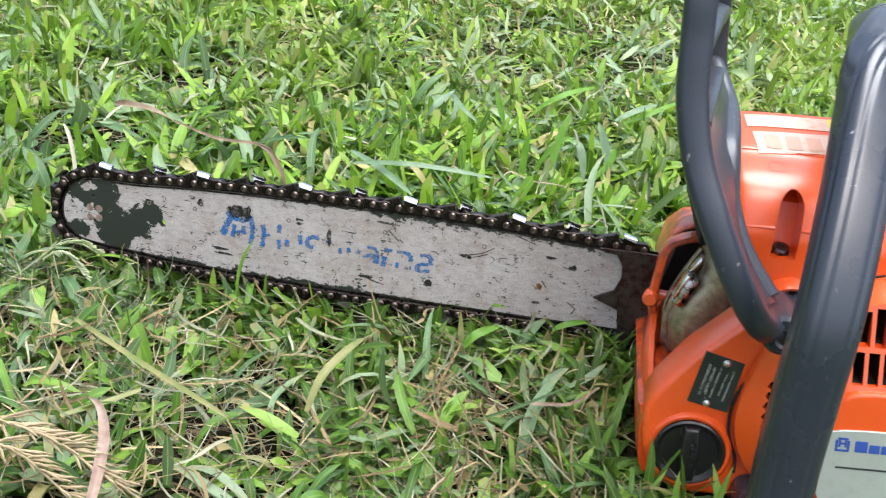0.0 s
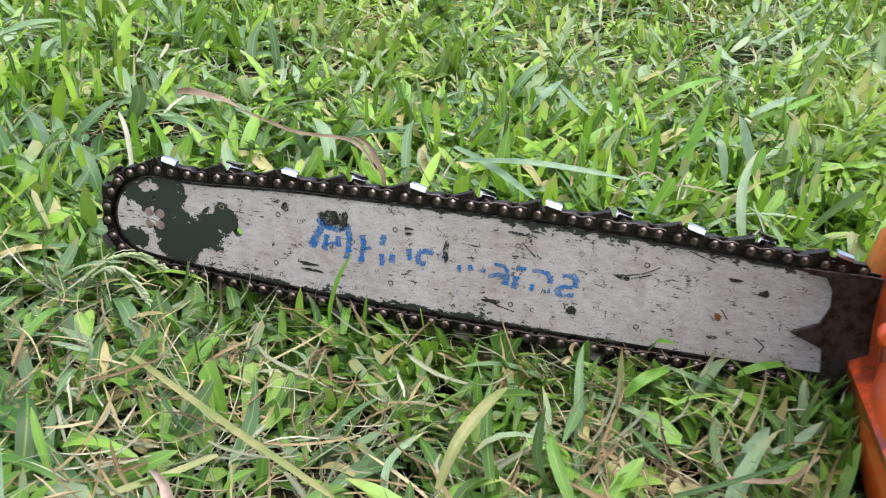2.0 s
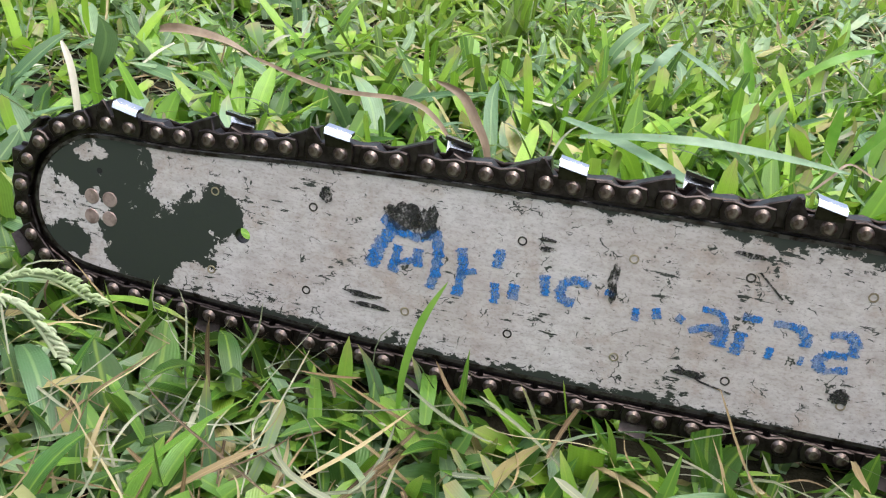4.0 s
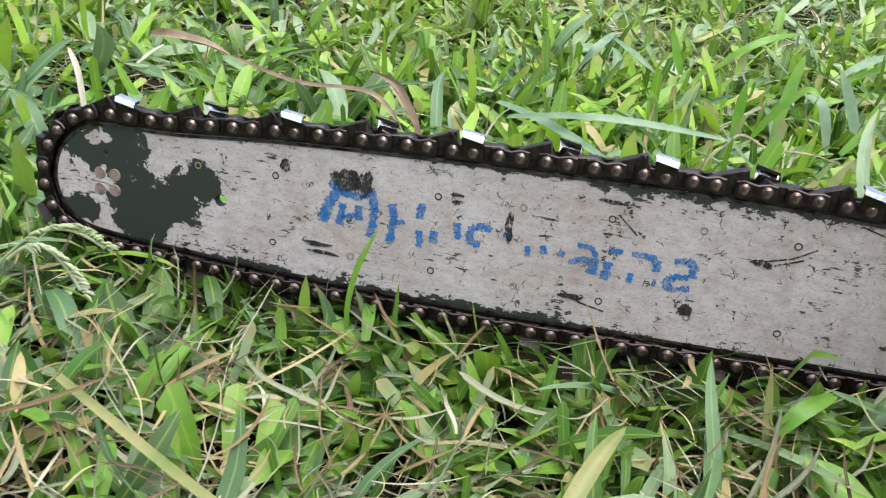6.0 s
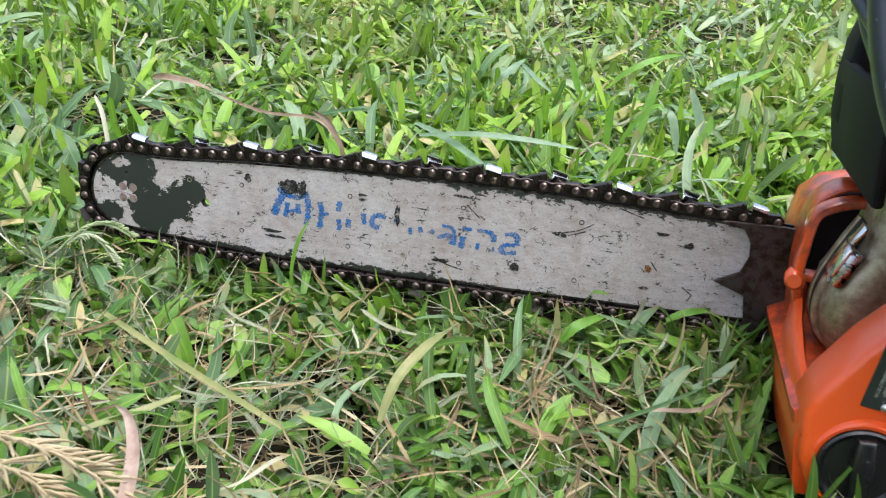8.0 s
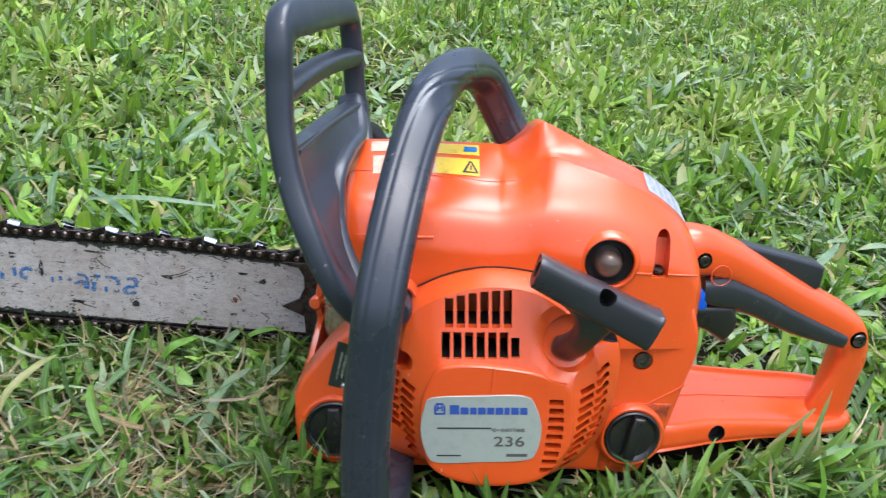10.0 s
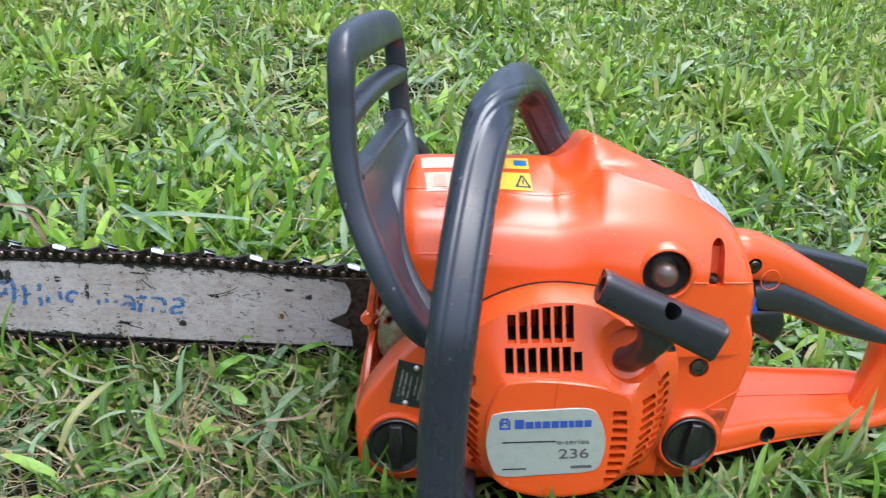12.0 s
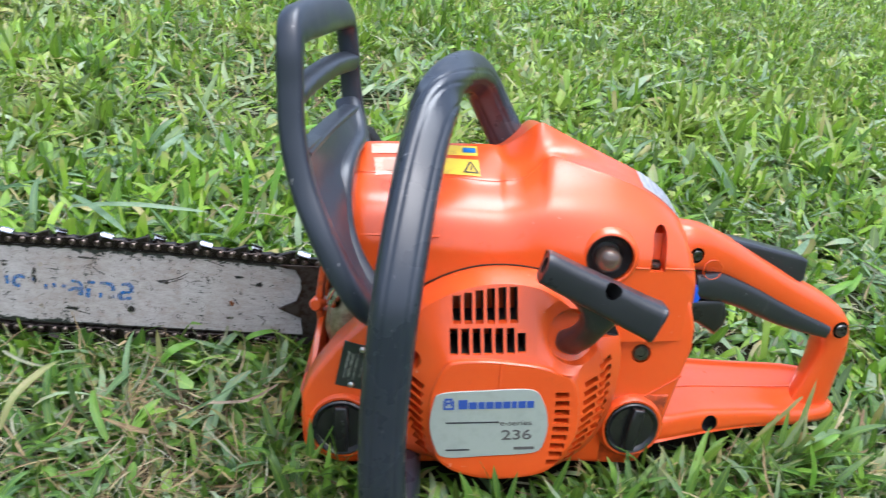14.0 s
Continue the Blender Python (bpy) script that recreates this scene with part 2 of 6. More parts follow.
def lathe(profile, centre, axis=(0, -1, 0), n=32):
    """Turns (radius, height) pairs round an axis."""
    q = Vector((0, 0, 1)).rotation_difference(Vector(axis).normalized())
    rings = []
    for r, h in profile:
        rings.append([Vector(centre) + q @ Vector((max(r, 1e-5) * math.cos(a), max(r, 1e-5) * math.sin(a), h)) for a in np.linspace(0, 2 * math.pi, n, endpoint=False)])
    bm = loft(rings)
    bmesh.ops.remove_doubles(bm, verts=bm.verts[:], dist=2e-5)
    return bm


def sweep(path, shape, steps=60, up=(0, 1, 0), closed_path=False):
    """Carries a closed 2D shape, or one shape per path point, along a curve; the shape's first axis is kept towards up."""
    pts = cr(path, steps, closed_path)
    shapes = np.array(shape, float)
    rings = []
    for i, p in enumerate(pts):
        a, b = pts[max(i - 1, 0)], pts[min(i + 1, len(pts) - 1)]
        tan = Vector(b - a).normalized()
        side = Vector(up) - tan * tan.dot(Vector(up))
        side.normalize()
        other = tan.cross(side)
        s = shapes if shapes.ndim == 2 else shapes[min(int(i / len(pts) * len(shapes)), len(shapes) - 1)]
        rings.append([Vector(p) + side * u + other * v for u, v in s])
    return loft(rings)


def oval(a, b, n=20, power=2.0):
    out = []
    for t in np.linspace(0, 2 * math.pi, n, endpoint=False):
        c, s = math.cos(t), math.sin(t)
        out.append((a * math.copysign(abs(c) ** (2 / power), c), b * math.copysign(abs(s) ** (2 / power), s)))
    return out


def joined(bms):
    out = bmesh.new()
    for b in bms:
        me = bpy.data.meshes.new("tmp")
        b.to_mesh(me)
        b.free()
        out.from_mesh(me)
        bpy.data.meshes.remove(me)
    return out


def cut(ob, cutter_bm, mats, angle=38, overlapping=False):
    """Takes the shape away from the object for good."""
    bmesh.ops.recalc_face_normals(cutter_bm, faces=cutter_bm.faces[:])
    own = bmesh.new()
    own.from_mesh(ob.data)
    if own.calc_volume(signed=True) < 0:
        bmesh.ops.reverse_faces(own, faces=own.faces[:])
        own.to_mesh(ob.data)
    own.free()
    me = bpy.data.meshes.new("cutter")
    cutter_bm.to_mesh(me)
    cutter_bm.free()
    for m in mats:
        me.materials.append(m)
    tool = new("cutter", me)
    tool.parent = ob.parent
    mod = ob.modifiers.new("cut", "BOOLEAN")
    mod.operation, mod.solver, mod.object, mod.use_self = "DIFFERENCE", "EXACT", tool, overlapping
    mod.material_mode = "TRANSFER"
    bpy.context.view_layer.update()
    dg = bpy.context.evaluated_depsgraph_get()
    done = bpy.data.meshes.new_from_object(ob.evaluated_get(dg))
    ob.modifiers.clear()
    ob.data = done
    done.set_sharp_from_angle(angle=radians(angle))
    bpy.data.objects.remove(tool)


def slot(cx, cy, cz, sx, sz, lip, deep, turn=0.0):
    """A slot cutter along y: orange walls near the face (material 0), black ones behind (material 1) that paint the
    dark inside.
    """
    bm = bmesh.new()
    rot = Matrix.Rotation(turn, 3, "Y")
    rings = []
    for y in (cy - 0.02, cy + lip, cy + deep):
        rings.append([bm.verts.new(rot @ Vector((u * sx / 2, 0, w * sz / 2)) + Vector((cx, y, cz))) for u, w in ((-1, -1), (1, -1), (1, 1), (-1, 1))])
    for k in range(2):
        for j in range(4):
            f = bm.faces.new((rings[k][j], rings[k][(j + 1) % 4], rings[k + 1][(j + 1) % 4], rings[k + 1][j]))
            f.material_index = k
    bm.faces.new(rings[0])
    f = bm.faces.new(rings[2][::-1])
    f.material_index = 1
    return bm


# ---- the chainsaw ----
saw = new("chainsaw")
saw.matrix_world = SAW
tagged(saw, "orange chainsaw with a worn white bar lying on cut grass", "chainsaw")


def cover_rings():
    """The domed top cover, from front to back: x, near wall, its top, shoulder, roof edge, roof."""
    table = [
        (0.1895, -0.118, 0.055, (-0.108, 0.072), (-0.085, 0.082), (-0.045, 0.090)),
        (0.1925, -0.130, 0.058, (-0.118, 0.077), (-0.090, 0.088), (-0.045, 0.097)),
        (0.203, -0.137, 0.060, (-0.126, 0.079), (-0.095, 0.091), (-0.050, 0.102)),
        (0.250, -0.139, 0.060, (-0.128, 0.080), (-0.098, 0.093), (-0.050, 0.105)),
        (0.284, -0.140, 0.060, (-0.129, 0.080), (-0.099, 0.093), (-0.050, 0.107)),
        (0.294, -0.140, 0.061, (-0.129, 0.081), (-0.100, 0.0945), (-0.056, 0.1085)),
        (0.304, -0.140, 0.062, (-0.130, 0.083), (-0.101, 0.097), (-0.064, 0.117)),
        (0.3145, -0.140, 0.063, (-0.131, 0.086), (-0.100, 0.105), (-0.070, 0.1278)),
        (0.3225, -0.140, 0.064, (-0.131, 0.088), (-0.101, 0.1125), (-0.070, 0.1268)),
        (0.338, -0.140, 0.064, (-0.131, 0.087), (-0.106, 0.110), (-0.067, 0.1205)),
        (0.365, -0.138, 0.062, (-0.128, 0.084), (-0.109, 0.104), (-0.064, 0.110)),
        (0.391, -0.133, 0.060, (-0.123, 0.079), (-0.104, 0.094), (-0.060, 0.099)),
        (0.411, -0.128, 0.055, (-0.118, 0.070), (-0.100, 0.080), (-0.060, 0.086)),
        (0.4225, -0.124, 0.045, (-0.113, 0.057), (-0.094, 0.065), (-0.060, 0.070)),
        (0.428, -0.116, 0.038, (-0.104, 0.046), (-0.088, 0.051), (-0.060, 0.054)),
    ]
    rows = []
    for x, yn, z1, sh, t1, top in table:
        # a hollow runs between the crest and the lower fold behind the handle's socket
        mid = ((t1[0] + top[0]) / 2, (t1[1] + top[1]) / 2 + float(np.interp(x, (0.286, 0.304, 0.3145, 0.3225, 0.338, 0.365), (0.001, -0.0035, -0.0065, -0.0060, -0.0035, 0.0))))
        ring = [(yn, 0.0), (yn, 0.02), (yn, z1 * 0.75), (yn + 0.001, z1), sh, (t1[0] - 0.0025, t1[1] - 0.002), (t1[0] + 0.0015, t1[1] + 0.0004), mid, (top[0] - 0.004, top[1]), (top[0] + 0.006, top[1] - 0.0005), (0.0, top[1] - 0.011), (0.022, sh[1] - 0.004), (0.031, z1 - 0.01), (0.031, 0.0)]
        rows.append(np.c_[np.full(78, x), cr(ring, 78)])
    rows = np.array(rows)
    rows = cr(rows.reshape(len(rows), -1), 110).reshape(110, 78, 3)
    # the front edge falls back towards the clutch side
    back = np.clip((rows[:, :, 1] + 0.03) / 0.055, 0, 1)
    rows[:, :, 0] += 0.030 * back**2 * (3 - 2 * back) * np.clip((0.27 - rows[:, :, 0]) / 0.08, 0, 1)
    return rows


cover = part("top_cover", loft(cover_rings()), ORANGE, saw, "glossy orange domed plastic top cover", angle=50)


def capsule_cut(x0, x1, z0, z1, y0, y1):
    """A recess cutter, flat below and arched above, running out upwards."""
    r = (x1 - x0) / 2
    arc = [((x0 + x1) / 2 + r * math.cos(a), z1 - r + 1.6 * r * math.sin(a)) for a in np.linspace(0, math.pi, 13)]
    pts = [(x0, z0), (x1, z0)] + arc
    bm = bmesh.new()
    front = [bm.verts.new((x, y0, z)) for x, z in pts]
    back = [bm.verts.new((x, y1 - (-0.014 if z > z0 + 0.02 else 0.0) * (z - z0 - 0.02) / max(z1 - z0 - 0.02, 1e-4), z)) for x, z in pts]
    for j in range(len(pts)):
        k = (j + 1) % len(pts)
        bm.faces.new((front[j], front[k], back[k], back[j]))
    bm.faces.new(front)
    bm.faces.new(back[::-1])
    bmesh.ops.triangulate(bm, faces=bm.faces[:])
    return bm


cut(cover, joined([capsule_cut(0.3905, 0.4005, 0.049, 0.0755, -0.16, -0.117), capsule_cut(0.2175, 0.2300, 0.045, 0.076, -0.165, -0.122), lathe([(0.0156, 0.03), (0.0156, -0.014)], (0.3615, -0.139, 0.0575), n=40)]), [ORANGE])
# these cut faces of the orange cover are painted black for the shade inside
cut(cover, prism([(0.188, -0.012), (0.236, -0.012), (0.228, 0.020), (0.214, 0.036), (0.188, 0.046)], -0.2, -0.045), [VOID])
SCREWS = [((0.3955, -0.124, 0.0525), 0.0042, (0, -0.35, 1)), ((0.2238, -0.130, 0.0485), 0.0045, (0, -0.35, 1)), ((0.3955, -0.1265, -0.011), 0.0055, (0, -1, 0)), ((0.5645, -0.0705, -0.0065), 0.0048, (-0.1, -1, 0)), ((0.4365, -0.0858, 0.047), 0.0040, (0, -1, 0))]
rear_screws = []
for c, r, ax in SCREWS:
    s_ob = part("screw", lathe([(0.0, 0.0002), (0.35 * r, 0.0002), (0.36 * r, -0.001), (0.42 * r, -0.001), (0.43 * r, 0.0008), (0.85 * r, 0.0008), (r, 0.0), (r, -0.004)], c, ax, 20), SCREW, saw)
    if c[0] > 0.43:
        rear_screws.append(s_ob)

# near wall of the crankcase with the arm that carries the rating plate, and the tank floor behind it
LEAN = 0.073
near_wall = part(
    "crankcase_wall",
    prism([(0.1705, -0.052), (0.1755, -0.040), (0.190, -0.018), (0.212, 0.006), (0.232, 0.022), (0.245, 0.028), (0.300, 0.029), (0.424, 0.029), (0.430, 0.010), (0.431, -0.006), (0.427, -0.024), (0.418, -0.070), (0.405, -0.094), (0.300, -0.098), (0.198, -0.102), (0.183, -0.096), (0.1725, -0.075)], -0.1555, -0.122, 0.0035, 3, LEAN),
    ORANGE, saw,
)
cut(near_wall, joined([lathe([(0.0068, 0.02), (0.0068, -0.004)], (0.3955, -0.1266, -0.011), n=24), lathe([(0.006, 0.03), (0.006, -0.012)], (0.2370, -0.1385, -0.016), n=24), slot(0.376, -0.128, 0.007, 0.016, 0.008, 0.008, 0.012)]), [ORANGE, VOID])
part("tank_floor", prism([(0.168, -0.058), (0.178, -0.052), (0.24, -0.045), (0.42, -0.04), (0.416, -0.075), (0.40, -0.095), (0.20, -0.102), (0.176, -0.09)], -0.128, 0.028, 0.004), OILY_DARK, saw)
# a plain black block stands for the dark inside
part("engine_block", prism([(0.236, -0.06), (0.236, 0.07), (0.41, 0.06), (0.42, -0.06)], -0.088, 0.02, 0.004), VOID, saw)
part("clutch_cover", prism([(0.186, -0.075), (0.176, -0.02), (0.180, 0.002), (0.190, 0.012), (0.205, 0.016), (0.33, 0.022), (0.36, 0.0), (0.35, -0.06), (0.32, -0.08), (0.2, -0.082)], 0.008, 0.052, 0.006, 3), OILY_DARK, saw)
# black plate put here to keep the hollow beside the muffler dark
part("side_plate", prism([(0.182, -0.088), (0.180, -0.03), (0.188, 0.012), (0.23, 0.02), (0.25, -0.09)], -0.004, 0.004, 0.001), VOID, saw)


def strip(w, t):
    return oval(w / 2, t / 2, 16, 4)


part("front_bracket", sweep([(0.215, -0.046, -0.088), (0.199, -0.048, -0.081), (0.186, -0.049, -0.072), (0.179, -0.050, -0.055), (0.1755, -0.050, -0.040), (0.1720, -0.050, -0.022), (0.1725, -0.050, -0.006), (0.1745, -0.049, 0.011), (0.180, -0.048, 0.017), (0.192, -0.046, 0.021), (0.206, -0.044, 0.022)], strip(0.012, 0.0055), 60), OILY_DARK, saw)
part("bracket_rib", sweep([(0.206, -0.02, 0.024), (0.192, -0.02, 0.023), (0.181, -0.02, 0.016), (0.1765, -0.02, 0.004), (0.1755, -0.018, -0.02), (0.178, -0.018, -0.05), (0.182, -0.02, -0.08)], strip(0.022, 0.004), 40), OILY_DARK, saw)
part("front_lug", lathe([(0.0, 0.004), (0.0036, 0.004), (0.0052, 0.002), (0.0056, -0.008)], (0.1705, -0.0555, -0.021), (-0.2, -1, 0.1), 20), ORANGE, saw)
part("lug_bar", box(0.186, -0.049, -0.020, 0.028, 0.008, 0.005, 0.001), OILY_DARK, saw)
wall_rings = []
for y, x, zt in ((-0.040, 0.1745, -0.026), (-0.050, 0.1720, -0.028), (-0.070, 0.1710, -0.038), (-0.095, 0.1710, -0.046), (-0.120, 0.1715, -0.0500), (-0.134, 0.1725, -0.0510)):
    wall_rings.append([(x + 0.004, y, -0.097), (x + 0.001, y, -0.090), (x - 0.002, y, -0.070), (x, y, zt - 0.003), (x + 0.0015, y, zt), (x + 0.0045, y, zt), (x + 0.006, y, zt - 0.003), (x + 0.012, y, -0.097)])
part("front_wall", loft(wall_rings), ORANGE, saw)
SLOT_BROWN = steel("slot_dark_steel", (0.05, 0.04, 0.03), 0.6, 0.4)
OILSTEEL = steel("oily_bright_steel", (0.62, 0.64, 0.68), 0.2, 1.0, (0.012, 0.010, 0.009), 0.50, 0.56)
part("muffler", prism([(0.190, -0.05), (0.184, -0.040), (0.1815, -0.026), (0.1825, -0.014), (0.188, -0.003), (0.195, 0.008), (0.199, 0.036), (0.206, 0.060), (0.238, 0.064), (0.238, -0.06), (0.205, -0.057)], -0.088, -0.034, 0.012, 5), MUFFLER, saw, "brown heat-stained steel muffler")
# dark strip paints the shaded slot between the two folds
part("muffler_seam", sweep([(0.203, -0.060, -0.057), (0.1845, -0.060, -0.042), (0.1812, -0.060, -0.024), (0.187, -0.060, -0.004), (0.196, -0.060, 0.016)], strip(0.009, 0.003), 30), SLOT_BROWN, saw)
for y in (-0.0668, -0.0532):
    part("muffler_fold", sweep([(0.2025, y, -0.057), (0.1842, y, -0.042), (0.1808, y, -0.024), (0.1866, y, -0.004), (0.1956, y, 0.016)], strip(0.0045, 0.004), 30), MUFFLER, saw)
part("spark_screen", box(0.1865, -0.079, -0.002, 0.007, 0.016, 0.020, 0.002, Matrix.Rotation(radians(24), 4, "Y")), OILSTEEL, saw, "bright steel outlet shield with black oil on the muffler")
part("screen_edge", box(0.1835, -0.081, 0.002, 0.0022, 0.014, 0.016, 0.0006, Matrix.Rotation(radians(24), 4, "Y")), CHROME, saw)
part("guard_skirt", box(0.1865, -0.050, 0.060, 0.006, 0.116, 0.050, 0.0025, Matrix.Rotation(radians(-4), 4, "Y")), MATT, saw)
part("brake_arm", prism([(0.1865, 0.104), (0.1838, 0.094), (0.1825, 0.075), (0.1835, 0.055), (0.1865, 0.040), (0.1925, 0.030), (0.205, 0.027), (0.216, 0.034), (0.216, 0.080), (0.200, 0.100)], -0.010, 0.022, 0.004, 3), MATT, saw, "black arm of the hand guard going down to the brake")
part("outlet_tab", box(0.1905, -0.076, 0.0135, 0.0016, 0.008, 0.010, 0.0004, Matrix.Rotation(radians(34), 4, "Y")), CHROME, saw)


def resampled(points, n=96):
    """Even steps along a closed curve."""
    p = cr(points, n * 6, True)
    seg = np.linalg.norm(np.roll(p, -1, 0) - p, axis=1)
    s = np.r_[0, np.cumsum(seg)]
    q = np.vstack([p, p[:1]])
    u = np.linspace(0, s[-1], n, endpoint=False)
    return np.c_[np.interp(u, s, q[:, 0]), np.interp(u, s, q[:, 1])]


def starter_rings():
    base = [(0.231, 0.013), (0.250, 0.034), (0.280, 0.0465), (0.310, 0.0480), (0.335, 0.043), (0.360, 0.030), (0.377, 0.0), (0.376, -0.045), (0.362, -0.076), (0.335, -0.091), (0.297, -0.095), (0.265, -0.091), (0.2330, -0.0810), (0.2172, -0.044)]
    mid = [(0.239, 0.013), (0.255, 0.031), (0.280, 0.0415), (0.306, 0.0435), (0.327, 0.037), (0.349, 0.016), (0.364, -0.008), (0.365, -0.045), (0.354, -0.069), (0.333, -0.085), (0.297, -0.090), (0.267, -0.085), (0.2505, -0.072), (0.2400, -0.036)]
    top = [(0.260, -0.010), (0.268, -0.005), (0.285, -0.003), (0.302, -0.003), (0.318, -0.004), (0.332, -0.007), (0.344, -0.014), (0.349, -0.045), (0.343, -0.063), (0.330, -0.079), (0.297, -0.086), (0.270, -0.081), (0.258, -0.067), (0.253, -0.035)]
    mean = np.array(top).mean(0)
    levels = [(-0.118, base, 1.0), (-0.1425, base, 0.995), (-0.1455, base, 0.985), (-0.159, mid, 1.0), (-0.162, mid, 0.990), (-0.1735, top, 1.0), (-0.1760, top, 0.985), (-0.1768, top, 0.955), (-0.1768, top, 0.93)]
    out = []
    for y, pts, k in levels:
        ring = mean + (resampled(pts) - mean) * k
        out.append(np.c_[ring[:, 0], np.full(len(ring), y), ring[:, 1]])
    # holding rings keep the large faces flat up to their edges
    tight = [out[0]]
    for a, b in zip(out, out[1:]):
        if np.abs(b - a).max() > 0.008:
            tight += [a + (b - a) * 0.06, a + (b - a) * 0.94]
        tight.append(b)
    return tight


starter = part("starter_cover", loft(starter_rings()), ORANGE, saw, "orange ribbed recoil starter cover", angle=17)
cutters = []
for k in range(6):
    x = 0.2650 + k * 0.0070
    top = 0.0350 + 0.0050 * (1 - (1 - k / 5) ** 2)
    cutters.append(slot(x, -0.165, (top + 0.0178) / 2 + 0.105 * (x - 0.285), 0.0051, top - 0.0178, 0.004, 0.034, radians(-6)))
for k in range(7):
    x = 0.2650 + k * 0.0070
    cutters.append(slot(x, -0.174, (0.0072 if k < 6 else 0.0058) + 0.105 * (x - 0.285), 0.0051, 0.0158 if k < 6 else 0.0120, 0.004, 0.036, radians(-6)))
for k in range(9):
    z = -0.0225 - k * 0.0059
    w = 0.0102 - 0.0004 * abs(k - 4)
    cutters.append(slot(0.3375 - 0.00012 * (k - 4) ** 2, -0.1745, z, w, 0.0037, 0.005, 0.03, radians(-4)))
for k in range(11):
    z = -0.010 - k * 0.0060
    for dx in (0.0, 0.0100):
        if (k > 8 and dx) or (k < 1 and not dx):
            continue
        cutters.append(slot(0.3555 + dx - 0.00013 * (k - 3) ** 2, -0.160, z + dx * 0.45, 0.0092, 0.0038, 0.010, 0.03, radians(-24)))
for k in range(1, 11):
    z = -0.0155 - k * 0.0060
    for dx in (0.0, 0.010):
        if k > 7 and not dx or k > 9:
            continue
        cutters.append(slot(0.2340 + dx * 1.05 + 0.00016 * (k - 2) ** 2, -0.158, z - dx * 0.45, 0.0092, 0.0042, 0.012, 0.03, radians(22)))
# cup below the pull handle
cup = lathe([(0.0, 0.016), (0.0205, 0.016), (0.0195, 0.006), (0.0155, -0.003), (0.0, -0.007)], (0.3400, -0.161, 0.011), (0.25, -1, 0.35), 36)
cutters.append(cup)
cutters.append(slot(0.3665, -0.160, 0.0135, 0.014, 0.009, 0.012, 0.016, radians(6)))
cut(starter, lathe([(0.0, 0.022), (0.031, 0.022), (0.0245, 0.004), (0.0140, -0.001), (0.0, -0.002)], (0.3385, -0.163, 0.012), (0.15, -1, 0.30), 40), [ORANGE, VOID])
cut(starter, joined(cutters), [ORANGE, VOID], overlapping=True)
cut(starter, lathe([(0.0066, 0.03), (0.0066, -0.012)], (0.2393, -0.146, -0.0112), n=24), [ORANGE])
part("parting_line", sweep([(0.2955, -0.1770, -0.0035), (0.2955, -0.1772, -0.012), (0.2955, -0.1770, -0.0205)], oval(0.0005, 0.0007, 8), 6, up=(0, 1, 0)), ORANGE, starter)
part("cup_bush", lathe([(0.004, 0.0), (0.0085, 0.0), (0.010, -0.002), (0.010, -0.006), (0.004, -0.006)], (0.3365, -0.157, 0.0065), (0.25, -1, 0.35), 24), BLACK, starter)

rim = resampled([(0.231, 0.013), (0.250, 0.034), (0.280, 0.0465), (0.310, 0.0480), (0.335, 0.043), (0.360, 0.030), (0.377, 0.0), (0.376, -0.045), (0.362, -0.076), (0.335, -0.091), (0.297, -0.095), (0.265, -0.091), (0.243, -0.079), (0.222, -0.042)])
part("parting_gap", sweep([(float(u), -0.1400, float(v)) for u, v in rim[:34:3]], oval(0.0007, 0.0005, 8), 60, up=(0, 1, 0)), VOID, starter)
part("parting_gap", sweep([(0.2330, -0.1402, -0.0060), (0.2232, -0.1409, -0.0210), (0.2178, -0.1413, -0.0330), (0.2160, -0.1414, -0.0450), (0.2180, -0.1413, -0.0600), (0.2240, -0.1409, -0.0730), (0.2255, -0.1407, -0.0830)], oval(0.0008, 0.0009, 8), 50, up=(0, 1, 0)), VOID, starter)

# label plate on the starter
plate_pts = resampled([(0.262, -0.024), (0.290, -0.0225), (0.318, -0.0225), (0.3255, -0.030), (0.329, -0.045), (0.3265, -0.060), (0.320, -0.0665), (0.292, -0.068), (0.264, -0.0685), (0.2575, -0.061), (0.2545, -0.046), (0.257, -0.031)], 64)
SILVER = steel("silver_label_foil", (0.44, 0.49, 0.44), 0.42, 0.3, (0.36, 0.40, 0.35), 0.5, 0.9)
label = part("label_plate", prism([tuple(p) for p in plate_pts], -0.1778, -0.1762, 0.0003, 1), SILVER, saw, "silver-grey label with blue and black print")
BLUEINK = Mat("blue_print", (0.035, 0.085, 0.36), 0.45).m
BLACKINK = Mat("black_print", (0.03, 0.03, 0.035), 0.5).m
GREYINK = Mat("grey_print", (0.10, 0.095, 0.09), 0.5).m


def bars(name, rects, y, mat, parent, depth=0.0003):
    """Flat printed bars: centre x, z and size."""
    return part(name, joined([box(x, y, z, w, depth, h) for x, z, w, h in rects]), mat, parent, smooth=False)


bars("logo_mark", [(x + 0.0042, z, w, h) for x, z, w, h in [(0.2596, -0.0318, 0.0012, 0.0062), (0.2652, -0.0318, 0.0012, 0.0062), (0.2624, -0.0344, 0.0052, 0.0011), (0.2610, -0.0305, 0.0010, 0.0040), (0.2638, -0.0305, 0.0010, 0.0040), (0.2624, -0.0305, 0.0022, 0.0010), (0.2624, -0.0278, 0.0048, 0.0012)]], -0.1780, BLUEINK, label)
widths = [0.0062, 0.0054, 0.0044, 0.0052, 0.0048, 0.0050, 0.0036, 0.0052, 0.0048]
x = 0.2728
